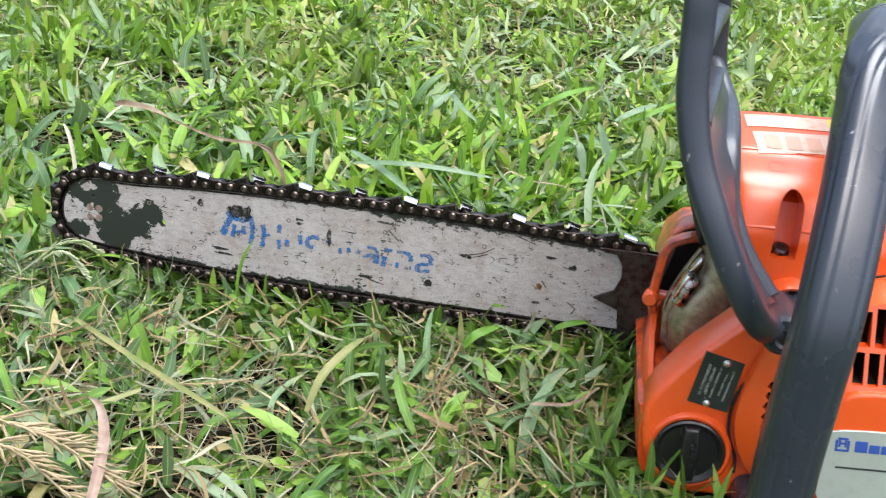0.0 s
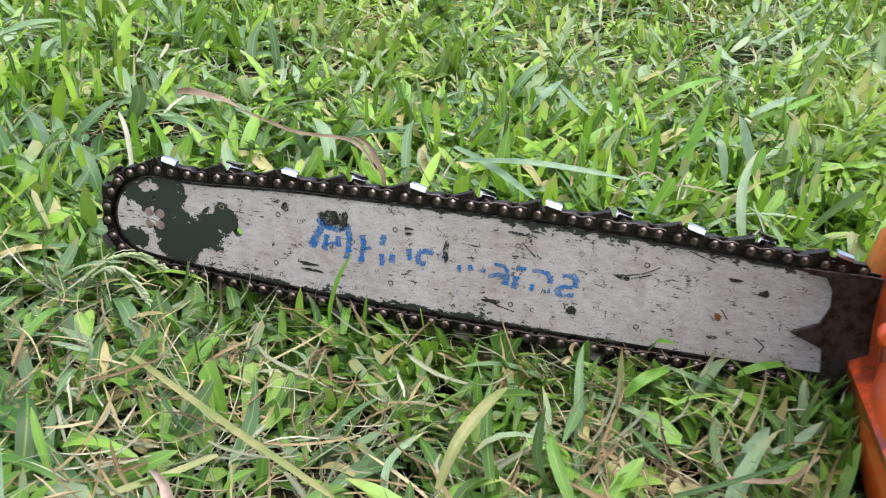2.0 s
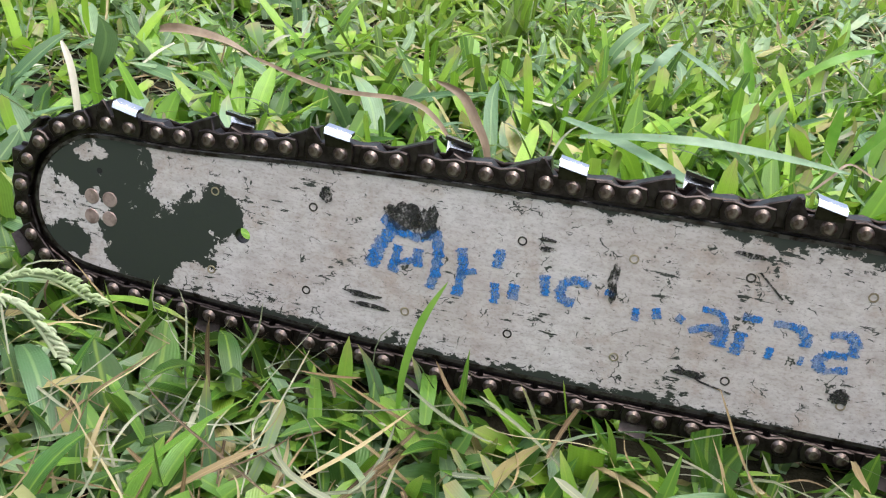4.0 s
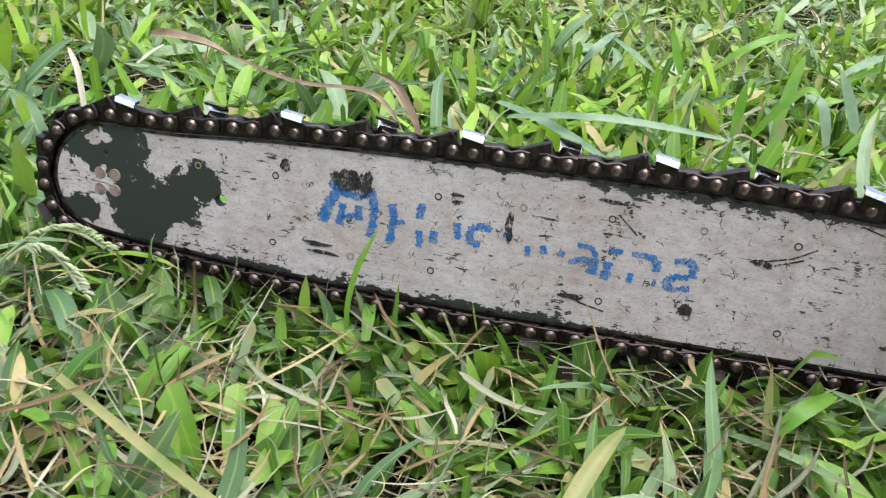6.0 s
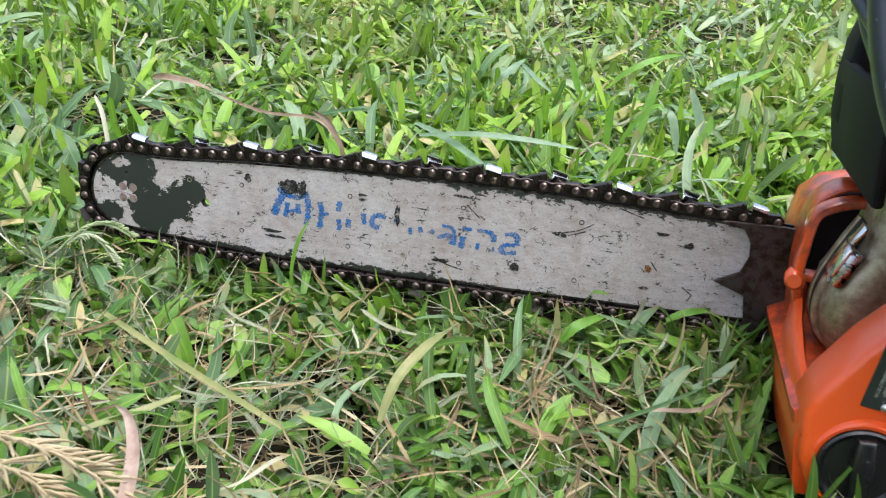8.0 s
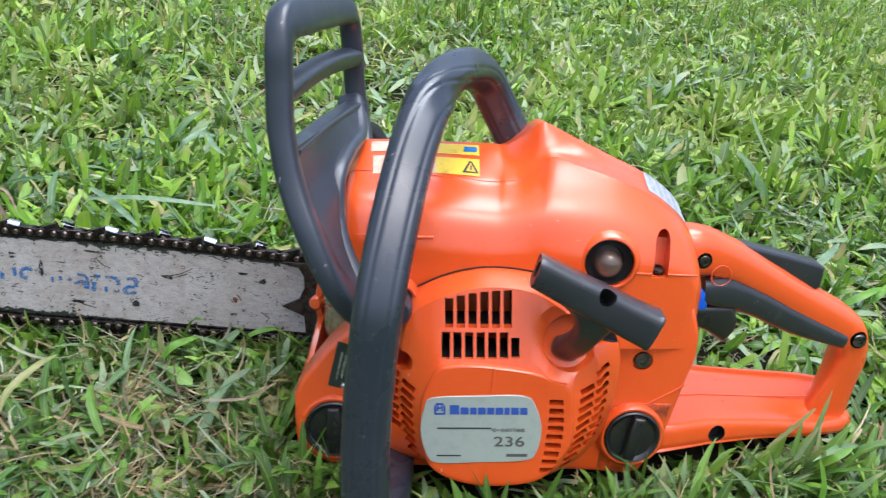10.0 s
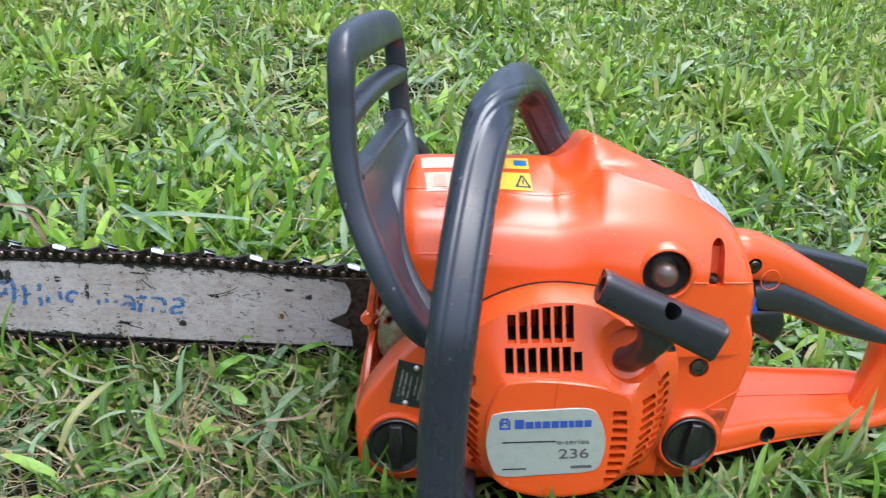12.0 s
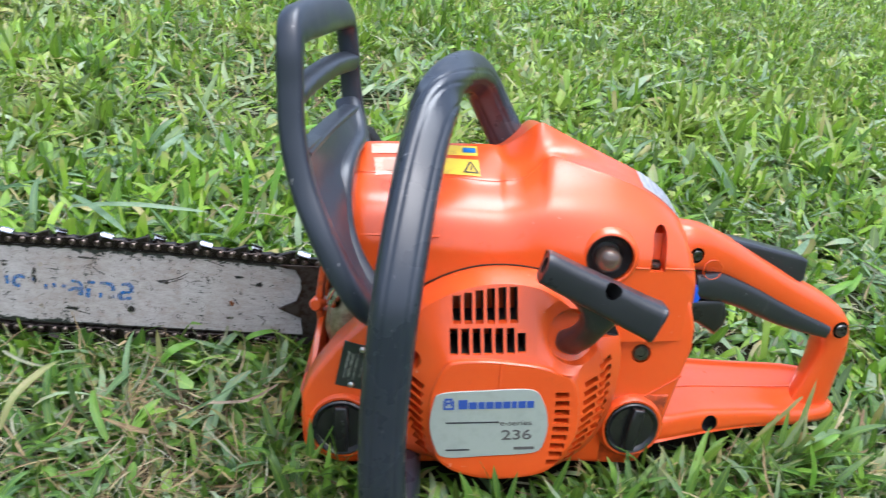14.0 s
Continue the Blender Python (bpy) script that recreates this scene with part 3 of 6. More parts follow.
for k, w in enumerate(widths):
    tall = 0.0062 if k == 0 else 0.0046
    bars("brand_bar", [(x + w / 2 - 0.0003, -0.0316 - (0.0062 - tall) / 2, w - 0.0004, tall)], -0.1780, BLUEINK, label)
    x += w + 0.0004
bars("rule", [(0.2815, -0.0442, 0.0335, 0.0009)], -0.1780, BLACKINK, label)
bars("print_bar", [(0.2720, -0.0632, 0.0150, 0.0009)], -0.1780, BLACKINK, label)
bars("print_bar", [(0.3140, -0.0628, 0.0130, 0.0019)], -0.1780, GREYINK, label)


def text(name, words, x, z, size, mat, parent, y=-0.1781, stretch=1.25, bold=0.0):
    cu = bpy.data.curves.new(name, "FONT")
    cu.body, cu.size, cu.extrude, cu.offset = words, size, 0.00008, bold
    ob = new(name, cu)
    bpy.context.view_layer.update()
    me = bpy.data.meshes.new_from_object(ob.evaluated_get(bpy.context.evaluated_depsgraph_get()))
    bpy.data.objects.remove(ob)
    me.transform(Matrix.Translation((x, y, z)) @ Matrix.Rotation(radians(90), 4, "X") @ Matrix.Diagonal((stretch, 1, 1, 1)))
    return part(name, me, mat, parent, smooth=False)


text("series_text", "e-series", 0.2985, -0.0466, 0.0052, GREYINK, label, stretch=1.25)
text("model_number", "236", 0.2995, -0.0565, 0.0096, GREYINK, label, stretch=1.35, bold=0.0001)

turn_c = Matrix.Translation((0.292, 0, -0.0455))
label.matrix_basis = turn_c @ Matrix.Rotation(radians(-6), 4, "Y") @ turn_c.inverted()

# rating plate riveted on the arm: dark green with rows of small print
def on_wall(x, z, out=0.0):
    return (x, -0.1555 + LEAN * x - out, z)


plate_ol = [(0.1965, -0.0120), (0.2180, -0.0165), (0.2145, -0.0470), (0.1920, -0.0430)]
OLIVE = dark_plastic("dark_green_plate", (0.020, 0.028, 0.022), 0.4, 0.2)
rating = part("rating_plate", prism(plate_ol, -0.1555 - 0.0010, -0.1545, 0.0003, 1, LEAN), OLIVE, saw, "dark green riveted rating plate")
PRINT = worn_ink("pale_plate_print", (0.22, 0.24, 0.19), 0.46)
for u, ln, th in ((0.20, 0.62, 0.0016), (0.33, 0.55, 0.0016), (0.48, 0.62, 0.0012), (0.66, 0.45, 0.0010), (0.80, 0.62, 0.0012)):
    a, b = Vector((0.1965, 0, -0.0120)).lerp(Vector((0.2180, 0, -0.0165)), u), Vector((0.1920, 0, -0.0430)).lerp(Vector((0.2145, 0, -0.0470)), u)
    c = a.lerp(b, 0.5)
    d = (a - b).length
    part("print_bar", box(c.x, on_wall(c.x, 0, 0.0012)[1], c.z, th, 0.0002, d * ln, 0, Matrix.Rotation(radians(8.5), 4, "Y")), PRINT, rating, smooth=False)
for x, z in ((0.2085, -0.0175), (0.2025, -0.0428)):
    part("rivet", lathe([(0.0, 0.0016), (0.0012, 0.0014), (0.0021, 0.0006), (0.0023, -0.0005)], on_wall(x, z, 0.0008), n=16), ALU, rating)


# stickers draped on the cover
def drape(name, quad, nu, nv, mat, parent, lift=0.0004, drop=(0, 0, -1), label=""):
    """A thin patch with four corners in x, y laid on the cover from above."""
    tree = BVHTree.FromPolygons([v.co for v in cover.data.vertices], [tuple(p.vertices) for p in cover.data.polygons])
    a, b, c, d = (Vector((*q, 0)) for q in quad)
    bm = bmesh.new()
    grid = []
    for j in range(nv + 1):
        row = []
        for i in range(nu + 1):
            p = a.lerp(b, i / nu).lerp(d.lerp(c, i / nu), j / nv)
            hit, nor, _, _ = tree.ray_cast(Vector((p.x, p.y, 0.3)), Vector(drop))
            row.append((hit + nor * lift) if hit else Vector((p.x, p.y, 0.1)))
        grid.append([bm.verts.new(q) for q in row])
    for j in range(nv):
        for i in range(nu):
            bm.faces.new((grid[j][i], grid[j][i + 1], grid[j + 1][i + 1], grid[j + 1][i]))
    return part(name, bm, mat, parent, label)


def sticker_mat(name, c, dirt=(0.45, 0.30, 0.2)):
    m = Mat(name, c, 0.4)
    m.color(m.mix(m.ramp(m.noise(120, 7, 0.7), [(0.5, 0.0), (0.7, 1.0)]), c, dirt))
    return m.m


CREAM = sticker_mat("faded_cream_sticker", (0.66, 0.48, 0.37), (0.62, 0.26, 0.13))
RED_PRINT = sticker_mat("red_print", (0.64, 0.34, 0.24))
SLATE_PRINT = sticker_mat("slate_print", (0.26, 0.28, 0.34), (0.55, 0.56, 0.60))
YELLOW = sticker_mat("yellow_sticker", (0.80, 0.58, 0.05), (0.6, 0.36, 0.05))
strip_a = drape("warning_sticker", [(0.2075, -0.098), (0.2480, -0.096), (0.2470, -0.075), (0.2050, -0.077)], 24, 6, CREAM, saw, label="faded cream and yellow warning sticker")
drape("yellow_field", [(0.2480, -0.096), (0.2770, -0.096), (0.2760, -0.075), (0.2470, -0.075)], 18, 6, YELLOW, strip_a)
strip_b = drape("warning_sticker", [(0.2030, -0.071), (0.2480, -0.070), (0.2470, -0.055), (0.2020, -0.056)], 24, 5, CREAM, saw, label="faded cream and yellow warning sticker")
drape("yellow_field", [(0.2480, -0.070), (0.2760, -0.070), (0.2755, -0.055), (0.2470, -0.055)], 18, 5, YELLOW, strip_b)
for q in ([(0.2655, -0.0925), (0.2672, -0.0925), (0.2708, -0.0790), (0.2696, -0.0785)], [(0.2745, -0.0925), (0.2762, -0.0925), (0.2712, -0.0785), (0.2700, -0.0790)], [(0.2655, -0.0930), (0.2762, -0.0930), (0.2756, -0.0914), (0.2660, -0.0914)], [(0.2703, -0.0895), (0.2713, -0.0895), (0.2713, -0.0840), (0.2703, -0.0840)]):
    drape("warning_triangle", q, 4, 4, BLACKINK, strip_a, 0.0007)
drape("blue_sign", [(0.2655, -0.0660), (0.2745, -0.0660), (0.2745, -0.0590), (0.2655, -0.0590)], 6, 4, Mat("blue_sign", (0.02, 0.16, 0.45), 0.4).m, strip_b, 0.0007)
for k in range(3):
    drape("print_bar", [(0.212 + 0.011 * k, -0.0945), (0.220 + 0.011 * k, -0.0945), (0.219 + 0.011 * k, -0.0805), (0.211 + 0.011 * k, -0.0805)], 6, 4, RED_PRINT, strip_a, 0.0007)
# flat darker strips paint the shade along the lines of a raised symbol
for q in ([(0.2125, -0.1150), (0.2205, -0.1150), (0.2205, -0.1143), (0.2125, -0.1143)], [(0.2125, -0.1062), (0.2205, -0.1062), (0.2205, -0.1055), (0.2125, -0.1055)], [(0.2118, -0.1130), (0.2125, -0.1130), (0.2125, -0.1075), (0.2118, -0.1075)], [(0.2205, -0.1130), (0.2212, -0.1130), (0.2212, -0.1075), (0.2205, -0.1075)]):
    drape("moulded_symbol", q, 6, 2, OILY_DARK, saw, 0.0005)
WHITE = sticker_mat("worn_white_sticker", (0.46, 0.47, 0.50), (0.20, 0.22, 0.30))
rear_st = drape("rear_sticker", [(0.3865, -0.100), (0.4150, -0.098), (0.4180, -0.050), (0.3900, -0.045)], 16, 16, WHITE, saw, label="scuffed white sticker with small print")
for k in range(4):
    drape("print_bar", [(0.3905 + 0.0055 * k, -0.094), (0.3930 + 0.0055 * k, -0.094), (0.3945 + 0.0055 * k, -0.056), (0.3920 + 0.0055 * k, -0.056)], 3, 10, SLATE_PRINT, rear_st, 0.0007)


def ridge(pts, r, name="moulded_line"):
    part(name, sweep(pts, oval(r, r, 8), 24, up=(0, 1, 0.01)), ORANGE, saw)


ridge([(0.378, -0.1365, 0.052), (0.386, -0.1345, 0.0515), (0.390, -0.1335, 0.0515)], 0.0007)
ridge([(0.4005, -0.1312, 0.0515), (0.412, -0.128, 0.051), (0.4215, -0.1245, 0.0505)], 0.0007)
ridge([(0.2015, -0.1352, 0.0588), (0.209, -0.1362, 0.0596), (0.2170, -0.1367, 0.0602)], 0.0010)
ridge([(0.2305, -0.1373, 0.0610), (0.239, -0.1377, 0.0615), (0.251, -0.1381, 0.0626)], 0.0010)
ridge([(0.376, -0.1283, -0.055), (0.395, -0.1268, -0.047), (0.415, -0.1255, -0.034), (0.426, -0.1248, -0.026)], 0.0006)

# ---- front handle tube ----
tube_path = [(0.239, -0.125, -0.0955), (0.239, -0.180, -0.0970), (0.235, -0.216, -0.0930), (0.228, -0.234, -0.065), (0.225, -0.237, -0.018), (0.2252, -0.237, 0.020), (0.2265, -0.234, 0.056), (0.2300, -0.214, 0.094), (0.2355, -0.180, 0.130), (0.2420, -0.145, 0.150), (0.2520, -0.100, 0.159), (0.2640, -0.050, 0.157), (0.2760, -0.022, 0.147), (0.2900, -0.012, 0.125), (0.3020, -0.012, 0.105), (0.312, -0.012, 0.085)]
HANDLE = dark_plastic("dark_grey_handle_rubber", (0.021, 0.027, 0.039), 0.28, 0.35)


def groove(u, v):
    """Shallow moulding lines along the outer side of the tube."""
    a = abs(math.atan2(v, u))
    return 0.96 if abs(a - 2.62) < 0.10 or abs(a - 2.05) < 0.07 else 1.0


grooved = [(u * groove(u, v), v * groove(u, v)) for u, v in oval(0.0126, 0.0135, 72, 3.0)]
part("front_handle", sweep(tube_path, grooved, 140, up=(0, 1, 0.25)), HANDLE, saw, "dark grey ribbed wrap-around handle", angle=60)


# ---- hand guard ----
def flat_sweep(path, widths, thick, steps, up):
    return sweep(path, [oval(thick, w, 20, 3.4) for w in np.interp(np.linspace(0, 1, steps), np.linspace(0, 1, len(widths)), widths)], steps, up)


g_path = [(0.2235, -0.170, 0.0205), (0.2115, -0.181, 0.0270), (0.1985, -0.188, 0.0430), (0.182, -0.186, 0.070), (0.168, -0.178, 0.098), (0.160, -0.173, 0.126), (0.1570, -0.170, 0.153), (0.1555, -0.167, 0.175), (0.1562, -0.156, 0.1855), (0.161, -0.122, 0.1880), (0.167, -0.075, 0.1885), (0.1735, -0.032, 0.1865), (0.1765, -0.018, 0.178), (0.1795, -0.014, 0.160), (0.1830, -0.011, 0.132), (0.188, -0.014, 0.110), (0.194, -0.034, 0.092)]
part_guard = part("hand_guard", flat_sweep(g_path, (0.0085, 0.0100, 0.0105, 0.0090, 0.0078, 0.0072, 0.0072, 0.0085, 0.0110, 0.0122, 0.0122, 0.0105, 0.0075, 0.006, 0.006, 0.006, 0.006), 0.0076, 130, (0.9, 0, 0.35)), GREY, saw, "dark grey plastic hand guard with open windows")
part("guard_rung", flat_sweep([(0.158, -0.166, 0.1460), (0.164, -0.130, 0.1520), (0.172, -0.075, 0.1550), (0.181, -0.014, 0.1530)], (0.0068, 0.0068, 0.0068), 0.0062, 30, (0.25, 0, 1)), GREY, part_guard)
web_rings = []
ea = cr([(0.166, -0.173, 0.119), (0.170, -0.179, 0.092), (0.186, -0.187, 0.062), (0.204, -0.195, 0.038)], 20)
eb = cr([(0.185, -0.012, 0.122), (0.1935, -0.048, 0.1050), (0.1915, -0.090, 0.1010), (0.1895, -0.126, 0.0915), (0.1925, -0.143, 0.069), (0.2015, -0.158, 0.050), (0.216, -0.172, 0.033)], 20)
for k in range(20):
    f = np.linspace(0, 1, 14)[:, None]
    ln = ea[k] + (eb[k] - ea[k]) * f
    ln = ln + np.sin(f * math.pi) * np.array((0.001, 0, 0.001))
    web_rings.append(np.vstack([ln + np.array((-0.004, 0, 0)), (ln + np.array((0.0035, 0.001, 0)))[::-1]]))
part("guard_web", loft(web_rings), GREY, part_guard)
part("guard_ledge", flat_sweep([(0.165, -0.170, 0.1150), (0.172, -0.118, 0.1190), (0.179, -0.066, 0.1210), (0.186, -0.010, 0.1205)], (0.0062, 0.0062, 0.0062), 0.0024, 20, (0, 0, 1)), GREY, part_guard)
part("guard_rim", sweep([tuple(p + np.array((-0.0045, -0.003, 0.001))) for p in eb], oval(0.0090, 0.0050, 18, 2.6), 50, up=(1, 0, 0.2)), GREY, part_guard)
part("guard_pivot", lathe([(0.0, 0.012), (0.0085, 0.012), (0.0105, 0.010), (0.0115, 0.0), (0.0115, -0.03)], (0.2240, -0.170, 0.0200), n=28), GREY, part_guard)
part("guard_axle", lathe([(0.0, 0.0), (0.0075, 0.0), (0.0088, -0.002), (0.0092, -0.03)], (0.2335, -0.166, 0.021), n=28), GREY, part_guard)
part("pivot_bolt", lathe([(0.0, -0.001), (0.0032, -0.001), (0.0034, 0.002), (0.005, 0.003), (0.005, 0.0)], (0.2240, -0.1825, 0.0200), n=20), BLACK, part_guard)
part("pivot_boss", lathe([(0.0, 0.010), (0.0108, 0.010), (0.0112, 0.018), (0.0128, 0.019), (0.0142, 0.016), (0.016, 0.0)], (0.2320, -0.13, 0.021), n=30), ORANGE, saw)


# ---- caps ----
def tank_cap(c, r, lean, axis=(0, -1, 0)):
    aim = Vector((0, -1, 0)).rotation_difference(Vector(axis).normalized()).to_matrix().to_4x4()
    m = Matrix.Translation(c) @ aim @ Matrix.Rotation(lean, 4, "Y") @ Matrix.Diagonal((r, r, r, 1))
    body = lathe([(0.0, -0.1), (0.86, -0.1), (0.93, -0.05), (0.99, 0.08), (1.0, 0.16), (0.95, 0.2), (0.88, 0.17), (0.8, 0.1), (0.0, 0.1)], (0, 0, 0), n=40)
    bmesh.ops.transform(body, matrix=m, verts=body.verts)
    cap = part("tank_cap", body, BLACK, saw, "glossy black screw cap with a grip rib")
    rib = prism([(-0.2, -0.8), (0.2, -0.8), (0.26, 0.2), (0.2, 0.86), (-0.2, 0.86), (-0.26, 0.2)], -0.42, 0.0, 0.1, 3)
    bmesh.ops.transform(rib, matrix=m, verts=rib.verts)
    part("grip_rib", rib, BLACK, cap)
    collar = lathe([(1.02, -0.2), (1.02, 0.1), (1.10, 0.12), (1.2, 0.0), (1.22, -0.2)], (0, 0, 0), n=40)
    bmesh.ops.transform(collar, matrix=m, verts=collar.verts)
    part("cap_collar", collar, ORANGE, saw)


tank_cap((0.3957, -0.1300, -0.0643), 0.0188, radians(7), (0.10, -1, 0.0))
tank_cap((0.1985, -0.1415, -0.0735), 0.0198, radians(-4))

# ---- starter grip ----
gm = Matrix.Translation((0.3485, -0.186, 0.0492)) @ Matrix.Rotation(radians(21.5), 4, "Y")
gb = sweep([(-0.0395, 0, 0.0005), (-0.037, 0, 0.0005), (-0.02, 0, 0.0), (0.0, 0, 0), (0.02, 0, -0.0005), (0.034, 0, -0.0005), (0.037, 0, -0.0005), (0.0390, 0, -0.0005)], [oval(0.0102 * w, 0.0105 * w, 36, 3.6 + 1.4 * k / 39) for k, w in enumerate(np.interp(np.linspace(0, 1, 40), (0, 0.06, 0.12, 0.4, 0.85, 0.93, 1), (0.80, 0.90, 0.92, 1.00, 1.14, 1.10, 0.84)))], 40)
bmesh.ops.transform(gb, matrix=gm, verts=gb.verts)
grip = part("starter_grip", gb, RUBBER, saw, "dark grey rubber pull handle")
cut(grip, lathe([(0.0052, -0.010), (0.0052, 0.02)], gm @ Vector((0.002, -0.005, 0.004)), gm.to_3x3() @ Vector((0, -0.75, 0.65)), 20), [VOID])
cut(grip, lathe([(0.0052, -0.008), (0.0052, 0.01)], gm @ Vector((-0.040, 0, 0.001)), gm.to_3x3() @ Vector((-1, 0, 0)), 20), [VOID])
part("grip_stem", sweep([(0.3500, -0.186, 0.046), (0.3490, -0.183, 0.034), (0.3450, -0.174, 0.019), (0.3400, -0.163, 0.009), (0.339, -0.158, 0.006)], [oval(0.0068 * min(w, 1.15), 0.0085 * w, 20, 2.5) for w in (2.9, 2.5, 2.1, 1.75, 1.5, 1.32, 1.18, 1.08, 1.0, 1.0, 1.0, 1.0, 1.0, 1.0, 1.0, 1.05, 1.1, 1.1, 1.1, 1.1)], 20), RUBBER, grip)

# ---- primer on the cover ----
part("primer_boss", lathe([(0.0155, -0.0138), (0.0154, 0.0002), (0.0160, 0.0009), (0.0172, 0.0006), (0.0196, -0.0035), (0.0200, -0.020)], (0.3615, -0.1392, 0.0575), n=44), ORANGE, saw)
part("primer_ring", lathe([(0.0088, -0.010), (0.0100, -0.0075), (0.0125, -0.0065), (0.0146, -0.003), (0.0153, -0.004), (0.0154, -0.014), (0.0088, -0.014)], (0.3615, -0.1395, 0.0575), n=40), BLACK, saw)
bulb = Mat("smoky_clear_bulb", (0.50, 0.33, 0.24), 0.06, coat=0.8)
bulb.b.inputs["Transmission Weight"].default_value = 0.8
part("primer_bulb", lathe([(0.0088, -0.009), (0.0088, -0.002), (0.0080, 0.002), (0.0060, 0.0044), (0.0030, 0.0058), (0.0, 0.0062)], (0.3620, -0.1345, 0.0555), n=30), bulb.m, saw, "smoky translucent primer bulb")

# ---- rear handle ----
def HY(x):
    return -0.066 + 0.13 * (x - 0.44)


loop_xz = [(0.405, 0.044), (0.430, 0.049), (0.452, 0.0455), (0.488, 0.0305), (0.520, 0.0155), (0.548, 0.0030), (0.561, -0.006), (0.5660, -0.022), (0.5635, -0.042), (0.5570, -0.075)]
handle = part("rear_handle", sweep([(x, HY(x), z) for x, z in loop_xz], [oval(q, w, 28, 2.9) for q, w in zip(np.interp(np.linspace(0, 9, 70), (0, 6, 7.5, 9), (0.019, 0.019, 0.016, 0.009)), np.interp(np.linspace(0, 9, 70), range(10), (0.024, 0.0185, 0.0145, 0.0135, 0.0138, 0.0138, 0.0130, 0.0120, 0.0125, 0.016)))], 70), ORANGE, saw, "orange rear handle with black grip inlay")
cut(handle, lathe([(0.0066, 0.01), (0.0066, -0.006)], (0.5645, HY(0.5645) - 0.0185, -0.0065), n=24), [VOID])
cut(handle, lathe([(0.0058, 0.02), (0.0058, -0.004)], (0.4365, -0.0855, 0.047), n=24), [VOID])
part("grip_inlay", sweep([(0.440, HY(0.44) - 0.0120, 0.0235), (0.456, HY(0.456) - 0.0125, 0.0225), (0.480, HY(0.48) - 0.0125, 0.0165), (0.515, HY(0.515) - 0.0125, 0.003), (0.5535, HY(0.552) - 0.0122, -0.0085)], [oval(0.0085, w, 20, 3) for w in np.interp(np.linspace(0, 4, 40), range(5), (0.0085, 0.0115, 0.0100, 0.0090, 0.0055))], 40), RUBBER, handle)
part("trigger_lock", prism([(0.452, 0.0545), (0.472, 0.0535), (0.502, 0.0490), (0.526, 0.0450), (0.5300, 0.0430), (0.5300, 0.0290), (0.5250, 0.0240), (0.49, 0.034), (0.456, 0.048)], -0.0655, -0.046, 0.0022, 3, 0.0), RUBBER, handle)
part("trigger", prism([(0.433, 0.012), (0.466, 0.014), (0.4705, 0.002), (0.4695, -0.006), (0.463, -0.0150), (0.458, -0.0115), (0.448, -0.006), (0.435, -0.002)], -0.082, -0.056, 0.004, 3), BLACK, handle)
part("stop_ring", sweep([(0.4510 + 0.0072 * math.cos(a), HY(0.451) - 0.0200, 0.0365 + 0.0072 * math.sin(a)) for a in np.linspace(0.3927, 6.6759, 9)], oval(0.0004, 0.0004, 6), 64), ORANGE, handle)
text("stop_text", "STOP", 0.4462, 0.0352, 0.0042, ORANGE, handle, HY(0.451) - 0.0202, 0.95)
BLUE = Mat("blue_plastic", (0.01, 0.10, 0.62), 0.35).m
knob = part("choke_knob", prism([(0.4345, 0.016), (0.4345, 0.0265), (0.4385, 0.0270), (0.4400, 0.0245), (0.4400, 0.0205), (0.4425, 0.0175), (0.4415, 0.0140), (0.437, 0.0140)], -0.092, -0.080, 0.001), BLUE, saw, "small bright blue plastic knob")


def tray_rings():
    """The rear foot plate: a shallow dished tray."""
    rows = []
    for x, yn, yf, zn, zt, zb in ((0.405, -0.112, -0.02, -0.066, -0.056, -0.089), (0.43, -0.105, -0.022, -0.0685, -0.0590, -0.088), (0.46, -0.096, -0.024, -0.0685, -0.0600, -0.0875), (0.50, -0.085, -0.024, -0.0695, -0.0590, -0.085), (0.54, -0.074, -0.022, -0.0725, -0.0580, -0.085), (0.562, -0.068, -0.024, -0.0715, -0.0585, -0.0835), (0.573, -0.063, -0.027, -0.0700, -0.0610, -0.0820), (0.579, -0.056, -0.034, -0.072, -0.068, -0.079)):
        ring = [(yn, zb + 0.003), (yn - 0.0008, (zn + zb) / 2), (yn, zn - 0.003), (yn + 0.003, zn - 0.0005), (yn + 0.012, zn + 0.001), ((yn + yf) / 2, (zn + zt) / 2 + 0.001), (yf - 0.010, zt), (yf - 0.004, zt + 0.004), (yf, zt), (yf, zb + 0.004), (yf - 0.006, zb), (yn + 0.006, zb)]
        rows.append(np.c_[np.full(60, x), cr(ring, 60, True)])
    rows = np.array(rows)
    return cr(rows.reshape(len(rows), -1), 50).reshape(50, 60, 3)


tray = part("rear_tray", loft(tray_rings()), ORANGE, saw)
cut(tray, lathe([(0.0065, 0.01), (0.0065, -0.010)], (0.467, -0.0945, -0.0785), n=24), [VOID])
part("parting_line", sweep([(0.44, -0.066, -0.0632), (0.50, -0.056, -0.0634), (0.545, -0.048, -0.0628)], oval(0.0005, 0.0008, 8), 20, up=(0, 0, 1)), ORANGE, tray)

# the rear end swings away from the near side and tapers slightly
def recede(x, y, z):
    d = 0.31 * max(x - 0.432, 0.0)
    return (x + (x - 0.305) * 1.585 * d, y + d, z + (z - 0.246) * 1.585 * d)


def shifted(ob):
    for k in (ob, *ob.children):
        for v in k.data.vertices:
            x, y, z = v.co
            f = min(max((x - 0.41) / 0.05, 0.0), 1.0)
            v.co = recede(x - 0.002 * f, y, z + 0.0035 * f)
        k.data.update()


for ob in (handle, tray, knob, *rear_screws):
    shifted(ob)

